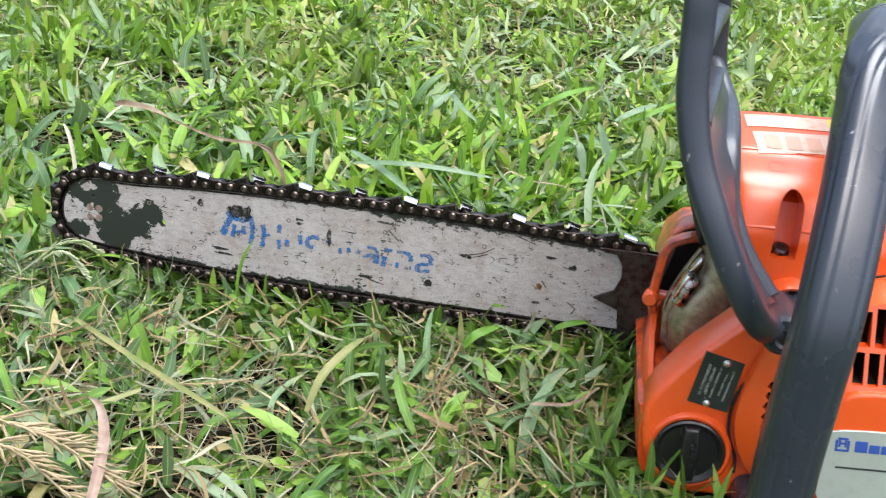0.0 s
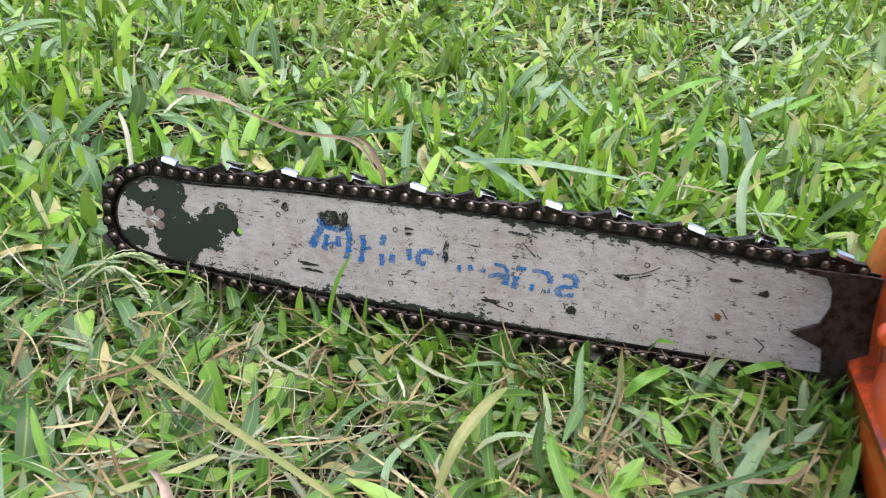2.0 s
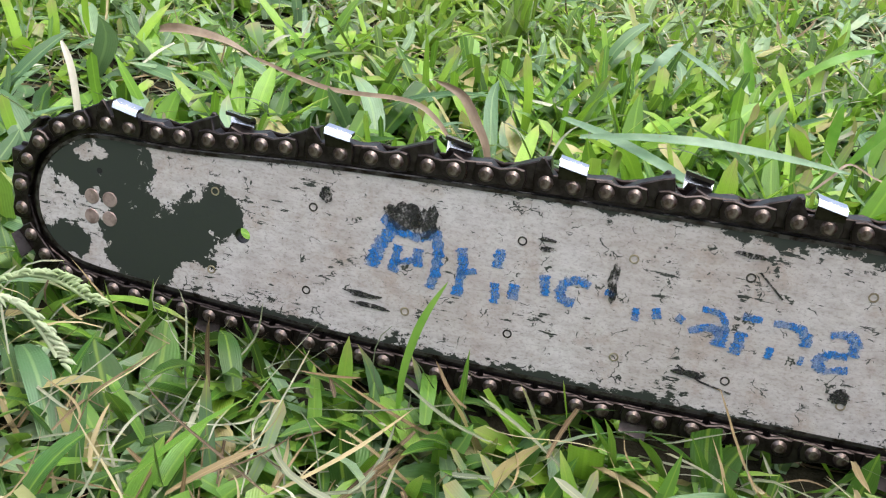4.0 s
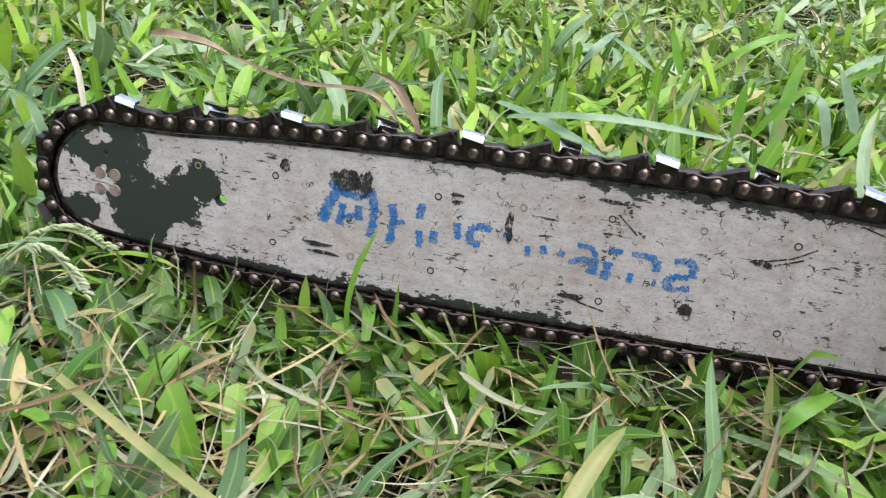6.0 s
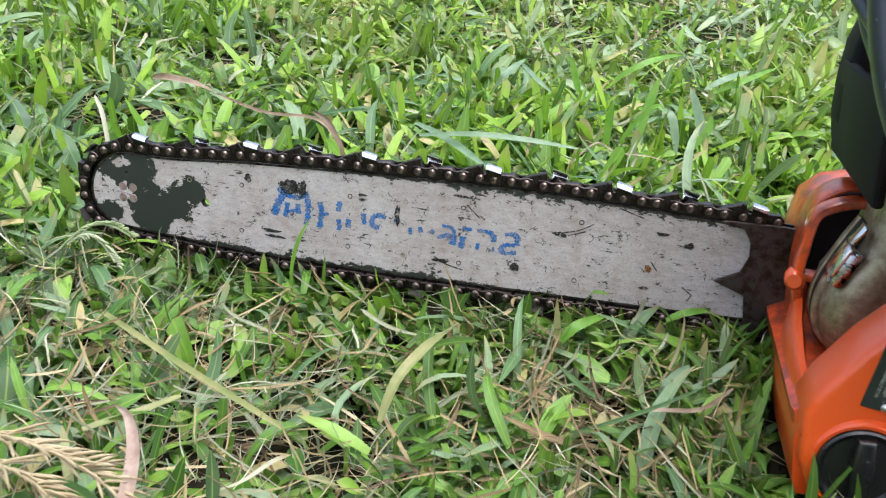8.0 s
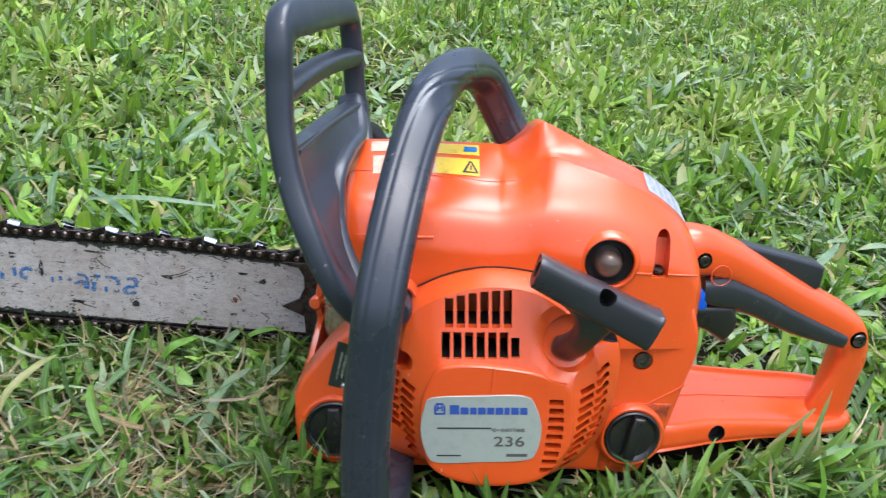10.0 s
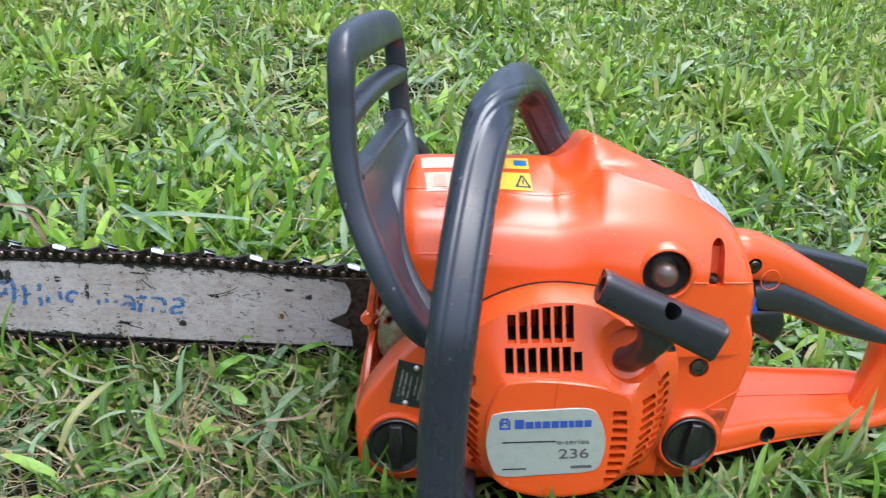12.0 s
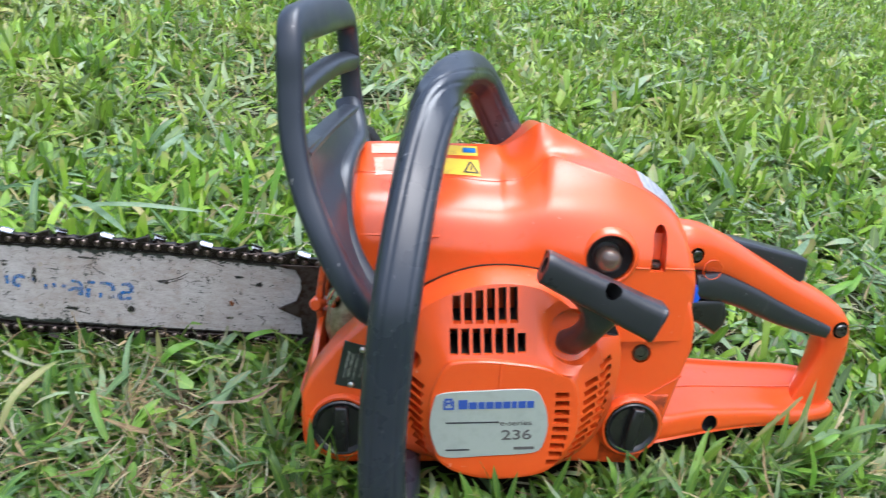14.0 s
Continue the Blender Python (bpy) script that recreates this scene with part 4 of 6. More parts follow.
# ---- guide bar ----
TOP = [(0.175, -0.0135), (0.10, -0.0115), (0.02, -0.0102), (-0.07, -0.0125), (-0.15, -0.0160), (-0.205, -0.0205), (-0.238, -0.0212), (-0.2510, -0.0262), (-0.2592, -0.0352), (-0.2624, -0.0470)]
BOT = [(-0.2602, -0.0585), (-0.2528, -0.0670), (-0.240, -0.0712), (-0.205, -0.0735), (-0.15, -0.0760), (-0.07, -0.0765), (0.02, -0.0745), (0.10, -0.0725), (0.175, -0.0700)]
edge = cr(TOP + BOT, 260)
bar = part("guide_bar", prism([tuple(p) for p in edge], 0.0, 0.0046, 0.0004, 1), BARPAINT, saw, "worn white painted guide bar, bare dark at the nose")
cut(bar, lathe([(0.0028, 0.01), (0.0028, -0.02)], (-0.182, 0.0, -0.047), n=24), [BAREDGE])
d = np.gradient(edge, axis=0)
d /= np.linalg.norm(d, axis=1)[:, None]
nrm = np.c_[d[:, 1], -d[:, 0]]
if nrm[0][1] < 0:
    nrm = -nrm
rail = edge - nrm * 0.0006
part("bar_rail", sweep([(float(p[0]), -0.0001, float(p[1])) for p in rail[::3]], [(-0.0003, -0.0006), (0.0002, -0.0006), (0.0002, 0.0006), (-0.0003, 0.0006)], 260), BAREDGE, bar)
NOSE_RIVET = steel("pinkish_rivet_steel", (0.34, 0.26, 0.23), 0.45, 0.5, (0.17, 0.12, 0.10))
INK = worn_ink("worn_blue_print", (0.020, 0.15, 0.42), 0.535, 0.26)
SMUDGE = worn_ink("black_chipped_paint", (0.018, 0.018, 0.016), 0.485)


def stroke(width, *pts):
    """A stroke of print with a ragged edge through points in x, z."""
    line = cr(pts, 7 * len(pts))
    along = np.gradient(line, axis=0)
    along /= np.linalg.norm(along, axis=1)[:, None]
    across = np.c_[-along[:, 1], along[:, 0]] * width * 0.42
    sides = [line + sign * across * np.array([[random.uniform(0.55, 1.18)] for _ in line]) for sign in (1, -1)]
    part("blue_mark", prism([tuple(p) for p in (*sides[0], *sides[1][::-1])], -0.0004, -0.0001), INK, bar, smooth=False)


# what is left of the blue print: a ringed emblem, then broken strokes
stroke(0.0060, (-0.1284, -0.0332), (-0.1322, -0.0385), (-0.1342, -0.0440), (-0.1348, -0.0482))
stroke(0.0040, (-0.1330, -0.0301), (-0.1264, -0.0334), (-0.1195, -0.0347), (-0.1142, -0.0317))
stroke(0.0048, (-0.1147, -0.0312), (-0.1127, -0.0377), (-0.1129, -0.0458), (-0.1141, -0.0517))
stroke(0.0046, (-0.1264, -0.0388), (-0.1276, -0.0484))
stroke(0.0044, (-0.1194, -0.0386), (-0.1192, -0.0450))
stroke(0.0028, (-0.1271, -0.0450), (-0.1195, -0.0427))
stroke(0.0046, (-0.1053, -0.0354), (-0.1041, -0.0420), (-0.1047, -0.0522))
stroke(0.0026, (-0.1057, -0.0443), (-0.0992, -0.0422))
stroke(0.0044, (-0.0923, -0.0330), (-0.0926, -0.0396))
stroke(0.0040, (-0.0925, -0.0450), (-0.0920, -0.0520))
stroke(0.0044, (-0.0861, -0.0440), (-0.0863, -0.0495))
stroke(0.0042, (-0.0769, -0.0388), (-0.0758, -0.0457))
stroke(0.0034, (-0.0622, -0.0397), (-0.0651, -0.0384), (-0.0688, -0.0387))
stroke(0.0044, (-0.0688, -0.0387), (-0.0712, -0.0420), (-0.0704, -0.0454), (-0.0661, -0.0461))
stroke(0.0026, (-0.0571, -0.0402), (-0.0538, -0.0407))
stroke(0.0030, (-0.0464, -0.0435), (-0.0463, -0.0478))
stroke(0.0036, (-0.0405, -0.0422), (-0.0395, -0.0456))
stroke(0.0036, (-0.0318, -0.0430), (-0.0330, -0.0452))
stroke(0.0028, (-0.0265, -0.0393), (-0.0210, -0.0396), (-0.0186, -0.0428), (-0.0181, -0.0460))
stroke(0.0030, (-0.0290, -0.0476), (-0.0250, -0.0454), (-0.0193, -0.0449))
stroke(0.0060, (-0.0193, -0.0449), (-0.0193, -0.0506))
stroke(0.0050, (-0.0132, -0.0442), (-0.0140, -0.0520))
stroke(0.0030, (-0.0140, -0.0389), (-0.0081, -0.0392))
stroke(0.0028, (-0.0046, -0.0392), (0.0021, -0.0389))
stroke(0.0044, (0.0021, -0.0389), (0.0056, -0.0412), (0.0061, -0.0448))
stroke(0.0030, (-0.0036, -0.0473), (-0.0039, -0.0513))
stroke(0.0020, (0.0061, -0.0481), (0.0059, -0.0511))
stroke(0.0028, (0.0124, -0.0393), (0.0171, -0.0379))
stroke(0.0046, (0.0171, -0.0379), (0.0203, -0.0406), (0.0200, -0.0449))
stroke(0.0030, (0.0189, -0.0452), (0.0131, -0.0455))
stroke(0.0042, (0.0131, -0.0455), (0.0106, -0.0490), (0.0129, -0.0515))
stroke(0.0030, (0.0129, -0.0515), (0.0201, -0.0498))


def blot(x, z, w, h, seed, mat=SMUDGE, name="paint_chip"):
    r = random.Random(seed)
    wob = [(r.uniform(0, 6.3), r.uniform(0.4, 1.0) * 0.30 / q**0.6) for q in (2, 3, 5, 8, 13, 19)]
    rim = [1 + sum(k * math.sin(q * a + f) for q, (f, k) in zip((2, 3, 5, 8, 13, 19), wob)) for a in np.linspace(0, 2 * math.pi, 64)[:-1]]
    pts = [(x + 0.5 * w * math.cos(a) * max(k, 0.3), z + 0.5 * h * math.sin(a) * max(k, 0.3)) for a, k in zip(np.linspace(0, 2 * math.pi, 64), rim)]
    part(name, prism(pts, -0.0005, -0.0002), mat, bar, smooth=False)


for k, (x, z, w, h) in enumerate([(-0.1250, -0.0285, 0.0120, 0.0085), (-0.1180, -0.0292, 0.0070, 0.0125), (-0.1305, -0.0270, 0.0050, 0.0035), (-0.078, -0.0268, 0.0050, 0.0016), (-0.0775, -0.0300, 0.0046, 0.0020), (-0.055, -0.0365, 0.0034, 0.0120), (0.020, -0.0590, 0.0070, 0.0044), (-0.153, -0.0262, 0.0040, 0.0060), (0.104, -0.0250, 0.0060, 0.0024), (-0.137, -0.0590, 0.0120, 0.0022), (-0.134, -0.0625, 0.0140, 0.0016), (-0.016, -0.0190, 0.0090, 0.0018), (0.045, -0.0340, 0.0080, 0.0030), (-0.026, -0.0620, 0.0090, 0.0026), (0.120, -0.0300, 0.0050, 0.0040), (0.098, -0.0600, 0.0060, 0.0020)]):
    blot(x, z, w, h, k)
RUST = worn_ink("orange_rust", (0.22, 0.075, 0.02), 0.46)
blot(0.0989, -0.0475, 0.0034, 0.0046, 40, RUST, "rust_spot")
for pts in ([(0.046, -0.033), (0.056, -0.030), (0.064, -0.025)], [(0.050, -0.034), (0.060, -0.0300)], [(-0.030, -0.060), (-0.022, -0.0640), (-0.012, -0.0660)], [(0.100, -0.0430), (0.104, -0.0480)], [(0.078, -0.0130), (0.092, -0.0170)], [(-0.012, -0.024), (-0.004, -0.0310)], [(0.120, -0.056), (0.126, -0.0600), (0.124, -0.064)]):
    part("scratch", joined([box((a[0] + b[0]) / 2, -0.0002, (a[1] + b[1]) / 2, math.dist(a, b) + 0.0003, 0.0003, 0.0006, 0, Matrix.Rotation(-math.atan2(b[1] - a[1], b[0] - a[0]), 4, "Y")) for a, b in zip(pts, pts[1:])]), SMUDGE, bar, smooth=False)
for k in range(8):
    for z0 in (-0.033 + 0.0082 * min(k, 6) / 6, -0.062):
        c = (-0.193 + 0.0357 * k, 0.0, z0)
        part("spot_weld", lathe([(0.0010, -0.0002), (0.0011, 0.0002), (0.0015, 0.0002), (0.0017, -0.0002)], c, n=14), BAREDGE if k % 2 else MUFFLER, bar)
for x, z in ((-0.240, -0.044), (-0.233, -0.044), (-0.240, -0.0515), (-0.233, -0.0512)):
    part("nose_rivet", lathe([(0.0, 0.0004), (0.0026, 0.0003), (0.0031, -0.0002)], (x, 0.0, z), n=18), NOSE_RIVET, bar)
part("oil_hole", lathe([(0.0, 0.0001), (0.0011, 0.0001), (0.0012, -0.0003)], (-0.237, 0.0, -0.034), n=14), VOID, bar)

# ---- chain ----
line = edge + nrm * 0.0048
s_len = np.r_[0, np.cumsum(np.linalg.norm(np.diff(line, axis=0), axis=1))]


def on_chain(s):
    s = min(max(s, 0.0), s_len[-1])
    p = np.array([np.interp(s, s_len, line[:, k]) for k in (0, 1)])
    a = np.array([np.interp(min(s + 0.002, s_len[-1]), s_len, line[:, k]) for k in (0, 1)])
    b = np.array([np.interp(max(s - 0.002, 0), s_len, line[:, k]) for k in (0, 1)])
    t = a - b
    return p, math.atan2(t[1], t[0])


def ready(name, bm, mat):
    me = bpy.data.meshes.new(name)
    bmesh.ops.recalc_face_normals(bm, faces=bm.faces[:])
    bm.to_mesh(me)
    bm.free()
    me.materials.append(mat)
    me.shade_smooth()
    me.set_sharp_from_angle(angle=radians(35))
    return me


def tooth_mesh(side):
    """A cutter link: strap with depth gauge, and the chromed plate that flares out and folds back over the chain. x runs along the travel, z outward."""
    mid = 0.0023
    y0, y1 = (-0.0022, -0.0007) if side < 0 else (0.0053, 0.0068)
    body = ready("cutter", prism([(-0.0080, -0.0032), (0.0078, -0.0032), (0.0084, 0.0010), (0.0076, 0.0062), (0.0062, 0.0080), (0.0052, 0.0078), (0.0036, 0.0052), (0.0022, 0.0030), (0.0004, 0.0030), (-0.0006, 0.0050), (-0.0080, 0.0040), (-0.0086, 0.0)], y0, y1, 0.0003, 1), CHAIN)
    prof = [(-0.0030, 0.0022), (-0.0036, 0.0042), (-0.0047, 0.0064), (-0.0043, 0.0078), (-0.0032, 0.0085), (0.0006, 0.0088)]
    inner = [(0.0006, 0.0076), (-0.0034, 0.0075), (-0.0040, 0.0068), (-0.0028, 0.0042), (-0.0021, 0.0022)]
    rings = []
    for x, dz, k in ((-0.0082, -0.0016, 0.96), (-0.0040, -0.0007, 0.98), (0.0006, 0.0004, 1.0)):
        rings.append([(x, mid + (-1 if side > 0 else 1) * (y - mid) * k, z + dz * (1 if z > 0.005 else 0)) for y, z in prof + inner])
    plate = ready("top_plate", loft(rings), CHROME)
    plate.materials.append(CHAIN)  # only the outer face is chromed
    for p in plate.polygons:
        p.material_index = 0 if p.normal.z > 0.1 else 1
    return body, plate


chain = part("saw_chain", sweep([(float(p[0]), 0.0023, float(p[1])) for p in (line - nrm * 0.0030)[::3]], [(-0.0007, -0.0022), (0.0007, -0.0022), (0.0007, 0.0022), (-0.0007, 0.0022)], 150), CHAIN, saw, "dark oily cutting chain with bright chromed teeth")
eight = [(-0.0078, -0.0030), (-0.0048, -0.0036), (0.0, -0.0024), (0.0048, -0.0036), (0.0078, -0.0030), (0.0086, 0.0), (0.0078, 0.0030), (0.0048, 0.0036), (0.0, 0.0026), (-0.0048, 0.0036), (-0.0078, 0.0030), (-0.0086, 0.0)]
near_strap = ready("tie_strap", prism(eight, -0.0022, -0.0007, 0.0004, 1), CHAIN)
far_strap = ready("far_strap", prism(eight, 0.0053, 0.0068, 0.0004, 1), CHAIN)
drive = ready("drive_link", prism([(-0.0084, -0.003), (0.0084, -0.003), (0.009, 0.001), (0.0062, 0.0050), (0.0025, 0.0032), (-0.0062, 0.0036), (-0.009, 0.001)], -0.0004, 0.0050, 0.0004, 1), CHAIN)
ramp_link = ready("ramp_link", prism([(-0.0084, -0.003), (0.0084, -0.003), (0.009, 0.0015), (0.0040, 0.0042), (-0.0030, 0.0068), (-0.0058, 0.0074), (-0.0066, 0.0032), (-0.009, 0.001)], -0.0006, 0.0052, 0.0004, 1), CHAIN)
teeth = {-1: tooth_mesh(-1), 1: tooth_mesh(1)}
rivet_me = ready("rivet", lathe([(0.0, 0.0012), (0.0004, 0.0011), (0.0015, 0.0011), (0.0020, 0.0007), (0.0023, 0.0003), (0.0025, 0.0)], (0, -0.0022, 0), n=14), RIVET)
PITCH, SHIFT = 0.00950, 2.08
total = int(s_len[-1] / PITCH)


def place(me, name, k, par=None):
    s = k * PITCH
    if s < 0.006 or s > s_len[-1] - 0.006:
        return None
    p, a = on_chain(s)
    ob = new(name, me)
    ob.parent = par or chain
    # local x follows the travel, local z points away from the bar
    t = Vector((math.cos(a), 0, math.sin(a)))
    o = Vector((-t.z, 0, t.x))
    i = int(np.argmin(abs(s_len - s)))
    if o.x * nrm[i][0] + o.z * nrm[i][1] < 0:
        o = -o
    ob.matrix_basis = Matrix(((t.x, 0, o.x, p[0]), (0, 1, 0, 0), (t.z, 0, o.z, p[1]), (0, 0, 0, 1)))
    return ob


for k in range(-2, total + 1, 2):
    m = (k // 2) % 4
    s = k + 0.5 + SHIFT
    if m in (0, 2):
        side = -1 if m == 0 else 1
        place(teeth[side][0], "cutter", s)
        place(teeth[side][1], "top_plate", s)
        place(far_strap if side < 0 else near_strap, "tie_strap", s)
    else:
        place(near_strap, "tie_strap", s)
        place(far_strap, "tie_strap", s)
    place(ramp_link if m in (0, 2) else drive, "drive_link", s + 1)
    place(rivet_me, "rivet", s - 0.45)
    place(rivet_me, "rivet", s + 0.45)

part("spike_bumper", prism([(0.136, -0.0105), (0.167, -0.0095), (0.178, -0.010), (0.178, -0.083), (0.170, -0.081), (0.1495, -0.0855), (0.1545, -0.079), (0.157, -0.070), (0.1545, -0.054), (0.1365, -0.0475), (0.150, -0.040), (0.1535, -0.030), (0.1525, -0.021), (0.148, -0.014), (0.136, -0.0125)], -0.0045, -0.0022, 0.0003, 1), SPIKE, saw, "dark rusty toothed steel bumper spike")

# ---- ground and grass ----
rng = np.random.default_rng(7)


def height(x, y):
    return 0.005 * np.sin(x * 9.1 + 1.3 * np.sin(y * 6.3)) + 0.004 * np.sin(y * 11.7 + 2.1 * np.sin(x * 4.7)) - 0.004


def lush(x, y):
    """How thick the green stands, 0 to 1: tufts and thin thatchy patches."""
    v = 0.5 + 0.47 * np.sin(x * 17.0 + 2.0 * np.sin(y * 9.0)) * np.sin(y * 14.0 + 1.7 * np.sin(x * 11.0)) + 0.16 * np.sin(x * 5.3 + 1.1) * np.sin(y * 4.1 + 0.4)
    for cx, cy, r, a in ((0.06, 0.30, 0.16, 0.45), (-0.30, 0.25, 0.15, 0.2), (-0.28, -0.02, 0.10, 0.3), (0.02, -0.10, 0.12, -0.15), (0.12, -0.10, 0.07, -0.2), (-0.10, -0.17, 0.12, -0.20), (-0.05, 1.15, 0.35, -0.35), (0.24, 0.42, 0.10, -0.40), (0.12, 0.34, 0.10, 0.25), (0.75, 0.1, 0.2, 0.2), (0.28, -0.30, 0.14, -0.25)):
        v = v + a * np.exp(-((x - cx) ** 2 + (y - cy) ** 2) / (r * r))
    v = v - 0.15 / (1 + np.exp((y + 0.03) / 0.015)) + 0.08 / (1 + np.exp(-(y - 0.02) / 0.01))
    return np.clip(v, 0.05, 1.0)


def soil():
    m = Mat("thatch_soil", rough=0.95, spec=0.08)
    # dark earth, deepened to near black for the shade between near blades
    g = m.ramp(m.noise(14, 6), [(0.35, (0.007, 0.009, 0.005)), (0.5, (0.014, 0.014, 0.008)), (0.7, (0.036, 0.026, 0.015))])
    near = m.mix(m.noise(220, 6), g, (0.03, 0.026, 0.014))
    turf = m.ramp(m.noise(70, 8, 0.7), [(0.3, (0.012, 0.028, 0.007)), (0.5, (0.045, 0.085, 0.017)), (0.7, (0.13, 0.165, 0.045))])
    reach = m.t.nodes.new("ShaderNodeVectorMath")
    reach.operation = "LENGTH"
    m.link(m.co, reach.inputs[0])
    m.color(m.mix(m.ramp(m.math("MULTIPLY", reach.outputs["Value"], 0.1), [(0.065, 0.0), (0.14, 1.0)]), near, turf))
    m.bump(m.noise(160, 8), 0.8, 0.01)
    return m.m


ax = np.r_[-np.geomspace(70, 2.2, 14), np.arange(-2.1, 2.9, 0.035), np.geomspace(3.0, 70, 14)]
ay = np.r_[-np.geomspace(70, 1.2, 14), np.arange(-1.1, 4.0, 0.035), np.geomspace(4.1, 90, 14)]
gx, gy = np.meshgrid(ax, ay)
gz = height(gx, gy) * np.exp(-np.maximum(np.hypot(gx, gy) - 4, 0))
gv = np.c_[gx.ravel(), gy.ravel(), gz.ravel()]
w = len(ax)
gf = [(j * w + i, j * w + i + 1, (j + 1) * w + i + 1, (j + 1) * w + i) for j in range(len(ay) - 1) for i in range(w - 1)]
gme = bpy.data.meshes.new("ground")
gme.from_pydata(gv.tolist(), [], gf)
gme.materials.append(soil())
gme.shade_smooth()
tagged(new("ground", gme), "earth with brown thatch under mown grass", "ground", kind="structure")


def blade_material(name, stops, trans=0.4, rough=0.42, yellow=(0.30, 0.34, 0.06)):
    m = Mat(name, rough=rough, spec=0.5)
    geo = m.t.nodes.new("ShaderNodeNewGeometry")
    col = m.ramp(geo.outputs["Random Per Island"], stops)
    patch = m.ramp(m.noise(6.0, 3), [(0.40, 0.0), (0.70, 1.0)])
    col = m.mix(m.math("MULTIPLY", patch, 0.16), col, yellow)
    # the lawn further back is drier
    place_y = m.t.nodes.new("ShaderNodeSeparateXYZ")
    m.link(m.co, place_y.inputs[0])
    back = m.ramp(m.math("MULTIPLY", place_y.outputs[1], 0.5), [(0.14, 0.0), (0.40, 1.0)])
    dry = m.math("MULTIPLY", m.ramp(m.noise(5.0, 4), [(0.46, 0.03), (0.62, 0.52)]), back)
    col = m.mix(dry, col, tuple(0.6 * v + k for v, k in zip(yellow, (0.28, 0.26, 0.09))))
    col = m.mix(m.math("MULTIPLY", m.ramp(m.noise(150, 4), [(0.45, 0.0), (0.75, 1.0)]), 0.28), col, tuple(v * 0.4 for v in yellow))
    at = m.t.nodes.new("ShaderNodeAttribute")
    at.attribute_name = "span"
    span = at.outputs["Fac"]
    col = m.mix(m.ramp(span, [(0.0, 0.12), (0.25, 0.0)]), col, tuple(0.5 * v + k for v, k in zip(yellow, (0.16, 0.17, 0.07))))
    worn = m.math("MULTIPLY", m.ramp(geo.outputs["Random Per Island"], [(0.55, 0.0), (0.8, 1.0)]), m.ramp(span, [(0.72, 0.0), (1.0, 0.8)]))
    col = m.mix(worn, col, (0.36, 0.27, 0.12))
    ac = m.t.nodes.new("ShaderNodeAttribute")
    ac.attribute_name = "across"
    side = m.math("ABSOLUTE", ac.outputs["Fac"], 0.0)
    vein = m.math("SINE", m.math("MULTIPLY", ac.outputs["Fac"], 33.0), 0.0)
    col = m.mix(m.math("MULTIPLY", m.math("MAXIMUM", vein, 0.0), 0.09), col, (0.5, 0.5, 0.5), "MULTIPLY")
    col = m.mix(m.ramp(side, [(0.05, 0.4), (0.16, 0.0)]), col, tuple(min(v * 1.4, 1) for v in yellow))
    m.color(col)
    m.bump(m.math("ADD", m.noise(900, 2, 0.5), m.math("MULTIPLY", vein, 0.25)), 0.35, 0.0005)
    tr = m.t.nodes.new("ShaderNodeBsdfTranslucent")
    m.link(m.mix(0.35, col, yellow), tr.inputs["Color"])
    mx = m.t.nodes.new("ShaderNodeMixShader")
    mx.inputs[0].default_value = trans
    m.link(m.b.outputs[0], mx.inputs[1])
    m.link(tr.outputs[0], mx.inputs[2])
    m.link(mx.outputs[0], m.t.nodes["Material Output"].inputs["Surface"])
    return m.m


GREEN = blade_material("grass_blade", [(0.0, (0.014, 0.048, 0.008)), (0.24, (0.055, 0.150, 0.014)), (0.52, (0.165, 0.340, 0.024)), (0.85, (0.35, 0.555, 0.048)), (0.89, (0.14, 0.24, 0.09)), (0.94, (0.30, 0.40, 0.20)), (0.96, (0.46, 0.40, 0.17)), (1.0, (0.52, 0.44, 0.20))], 0.34, 0.36, (0.25, 0.40, 0.035))
# lawn greens darkened for the near turf; its lower brightness is in the colour
DEEP = blade_material("darkened_near_green", [(0.0, (0.022, 0.065, 0.010)), (0.35, (0.060, 0.168, 0.020)), (0.64, (0.165, 0.345, 0.036)), (0.76, (0.27, 0.46, 0.060)), (0.81, (0.12, 0.22, 0.11)), (0.92, (0.25, 0.34, 0.19)), (0.95, (0.44, 0.37, 0.16)), (1.0, (0.48, 0.38, 0.17))], 0.28, 0.37, (0.24, 0.34, 0.04))
PALE = blade_material("wilted_clippings", [(0.0, (0.07, 0.10, 0.05)), (0.5, (0.20, 0.22, 0.13)), (0.85, (0.38, 0.38, 0.26)), (1.0, (0.58, 0.56, 0.43))], 0.2, 0.42, (0.38, 0.38, 0.22))
BLUISH = blade_material("blue_green_blade", [(0.0, (0.05, 0.12, 0.04)), (0.4, (0.11, 0.21, 0.085)), (0.75, (0.20, 0.31, 0.155)), (1.0, (0.33, 0.42, 0.27))], 0.25, 0.40, (0.24, 0.34, 0.12))
STRAW = blade_material("dry_straw", [(0.0, (0.055, 0.030, 0.014)), (0.4, (0.19, 0.125, 0.052)), (0.75, (0.36, 0.285, 0.13)), (1.0, (0.56, 0.49, 0.29))], 0.15, 0.6, (0.34, 0.25, 0.13))

inv = np.array(SAW.inverted())


def local(x, y, z):
    return np.c_[x, y, z, np.ones_like(x)] @ inv.T


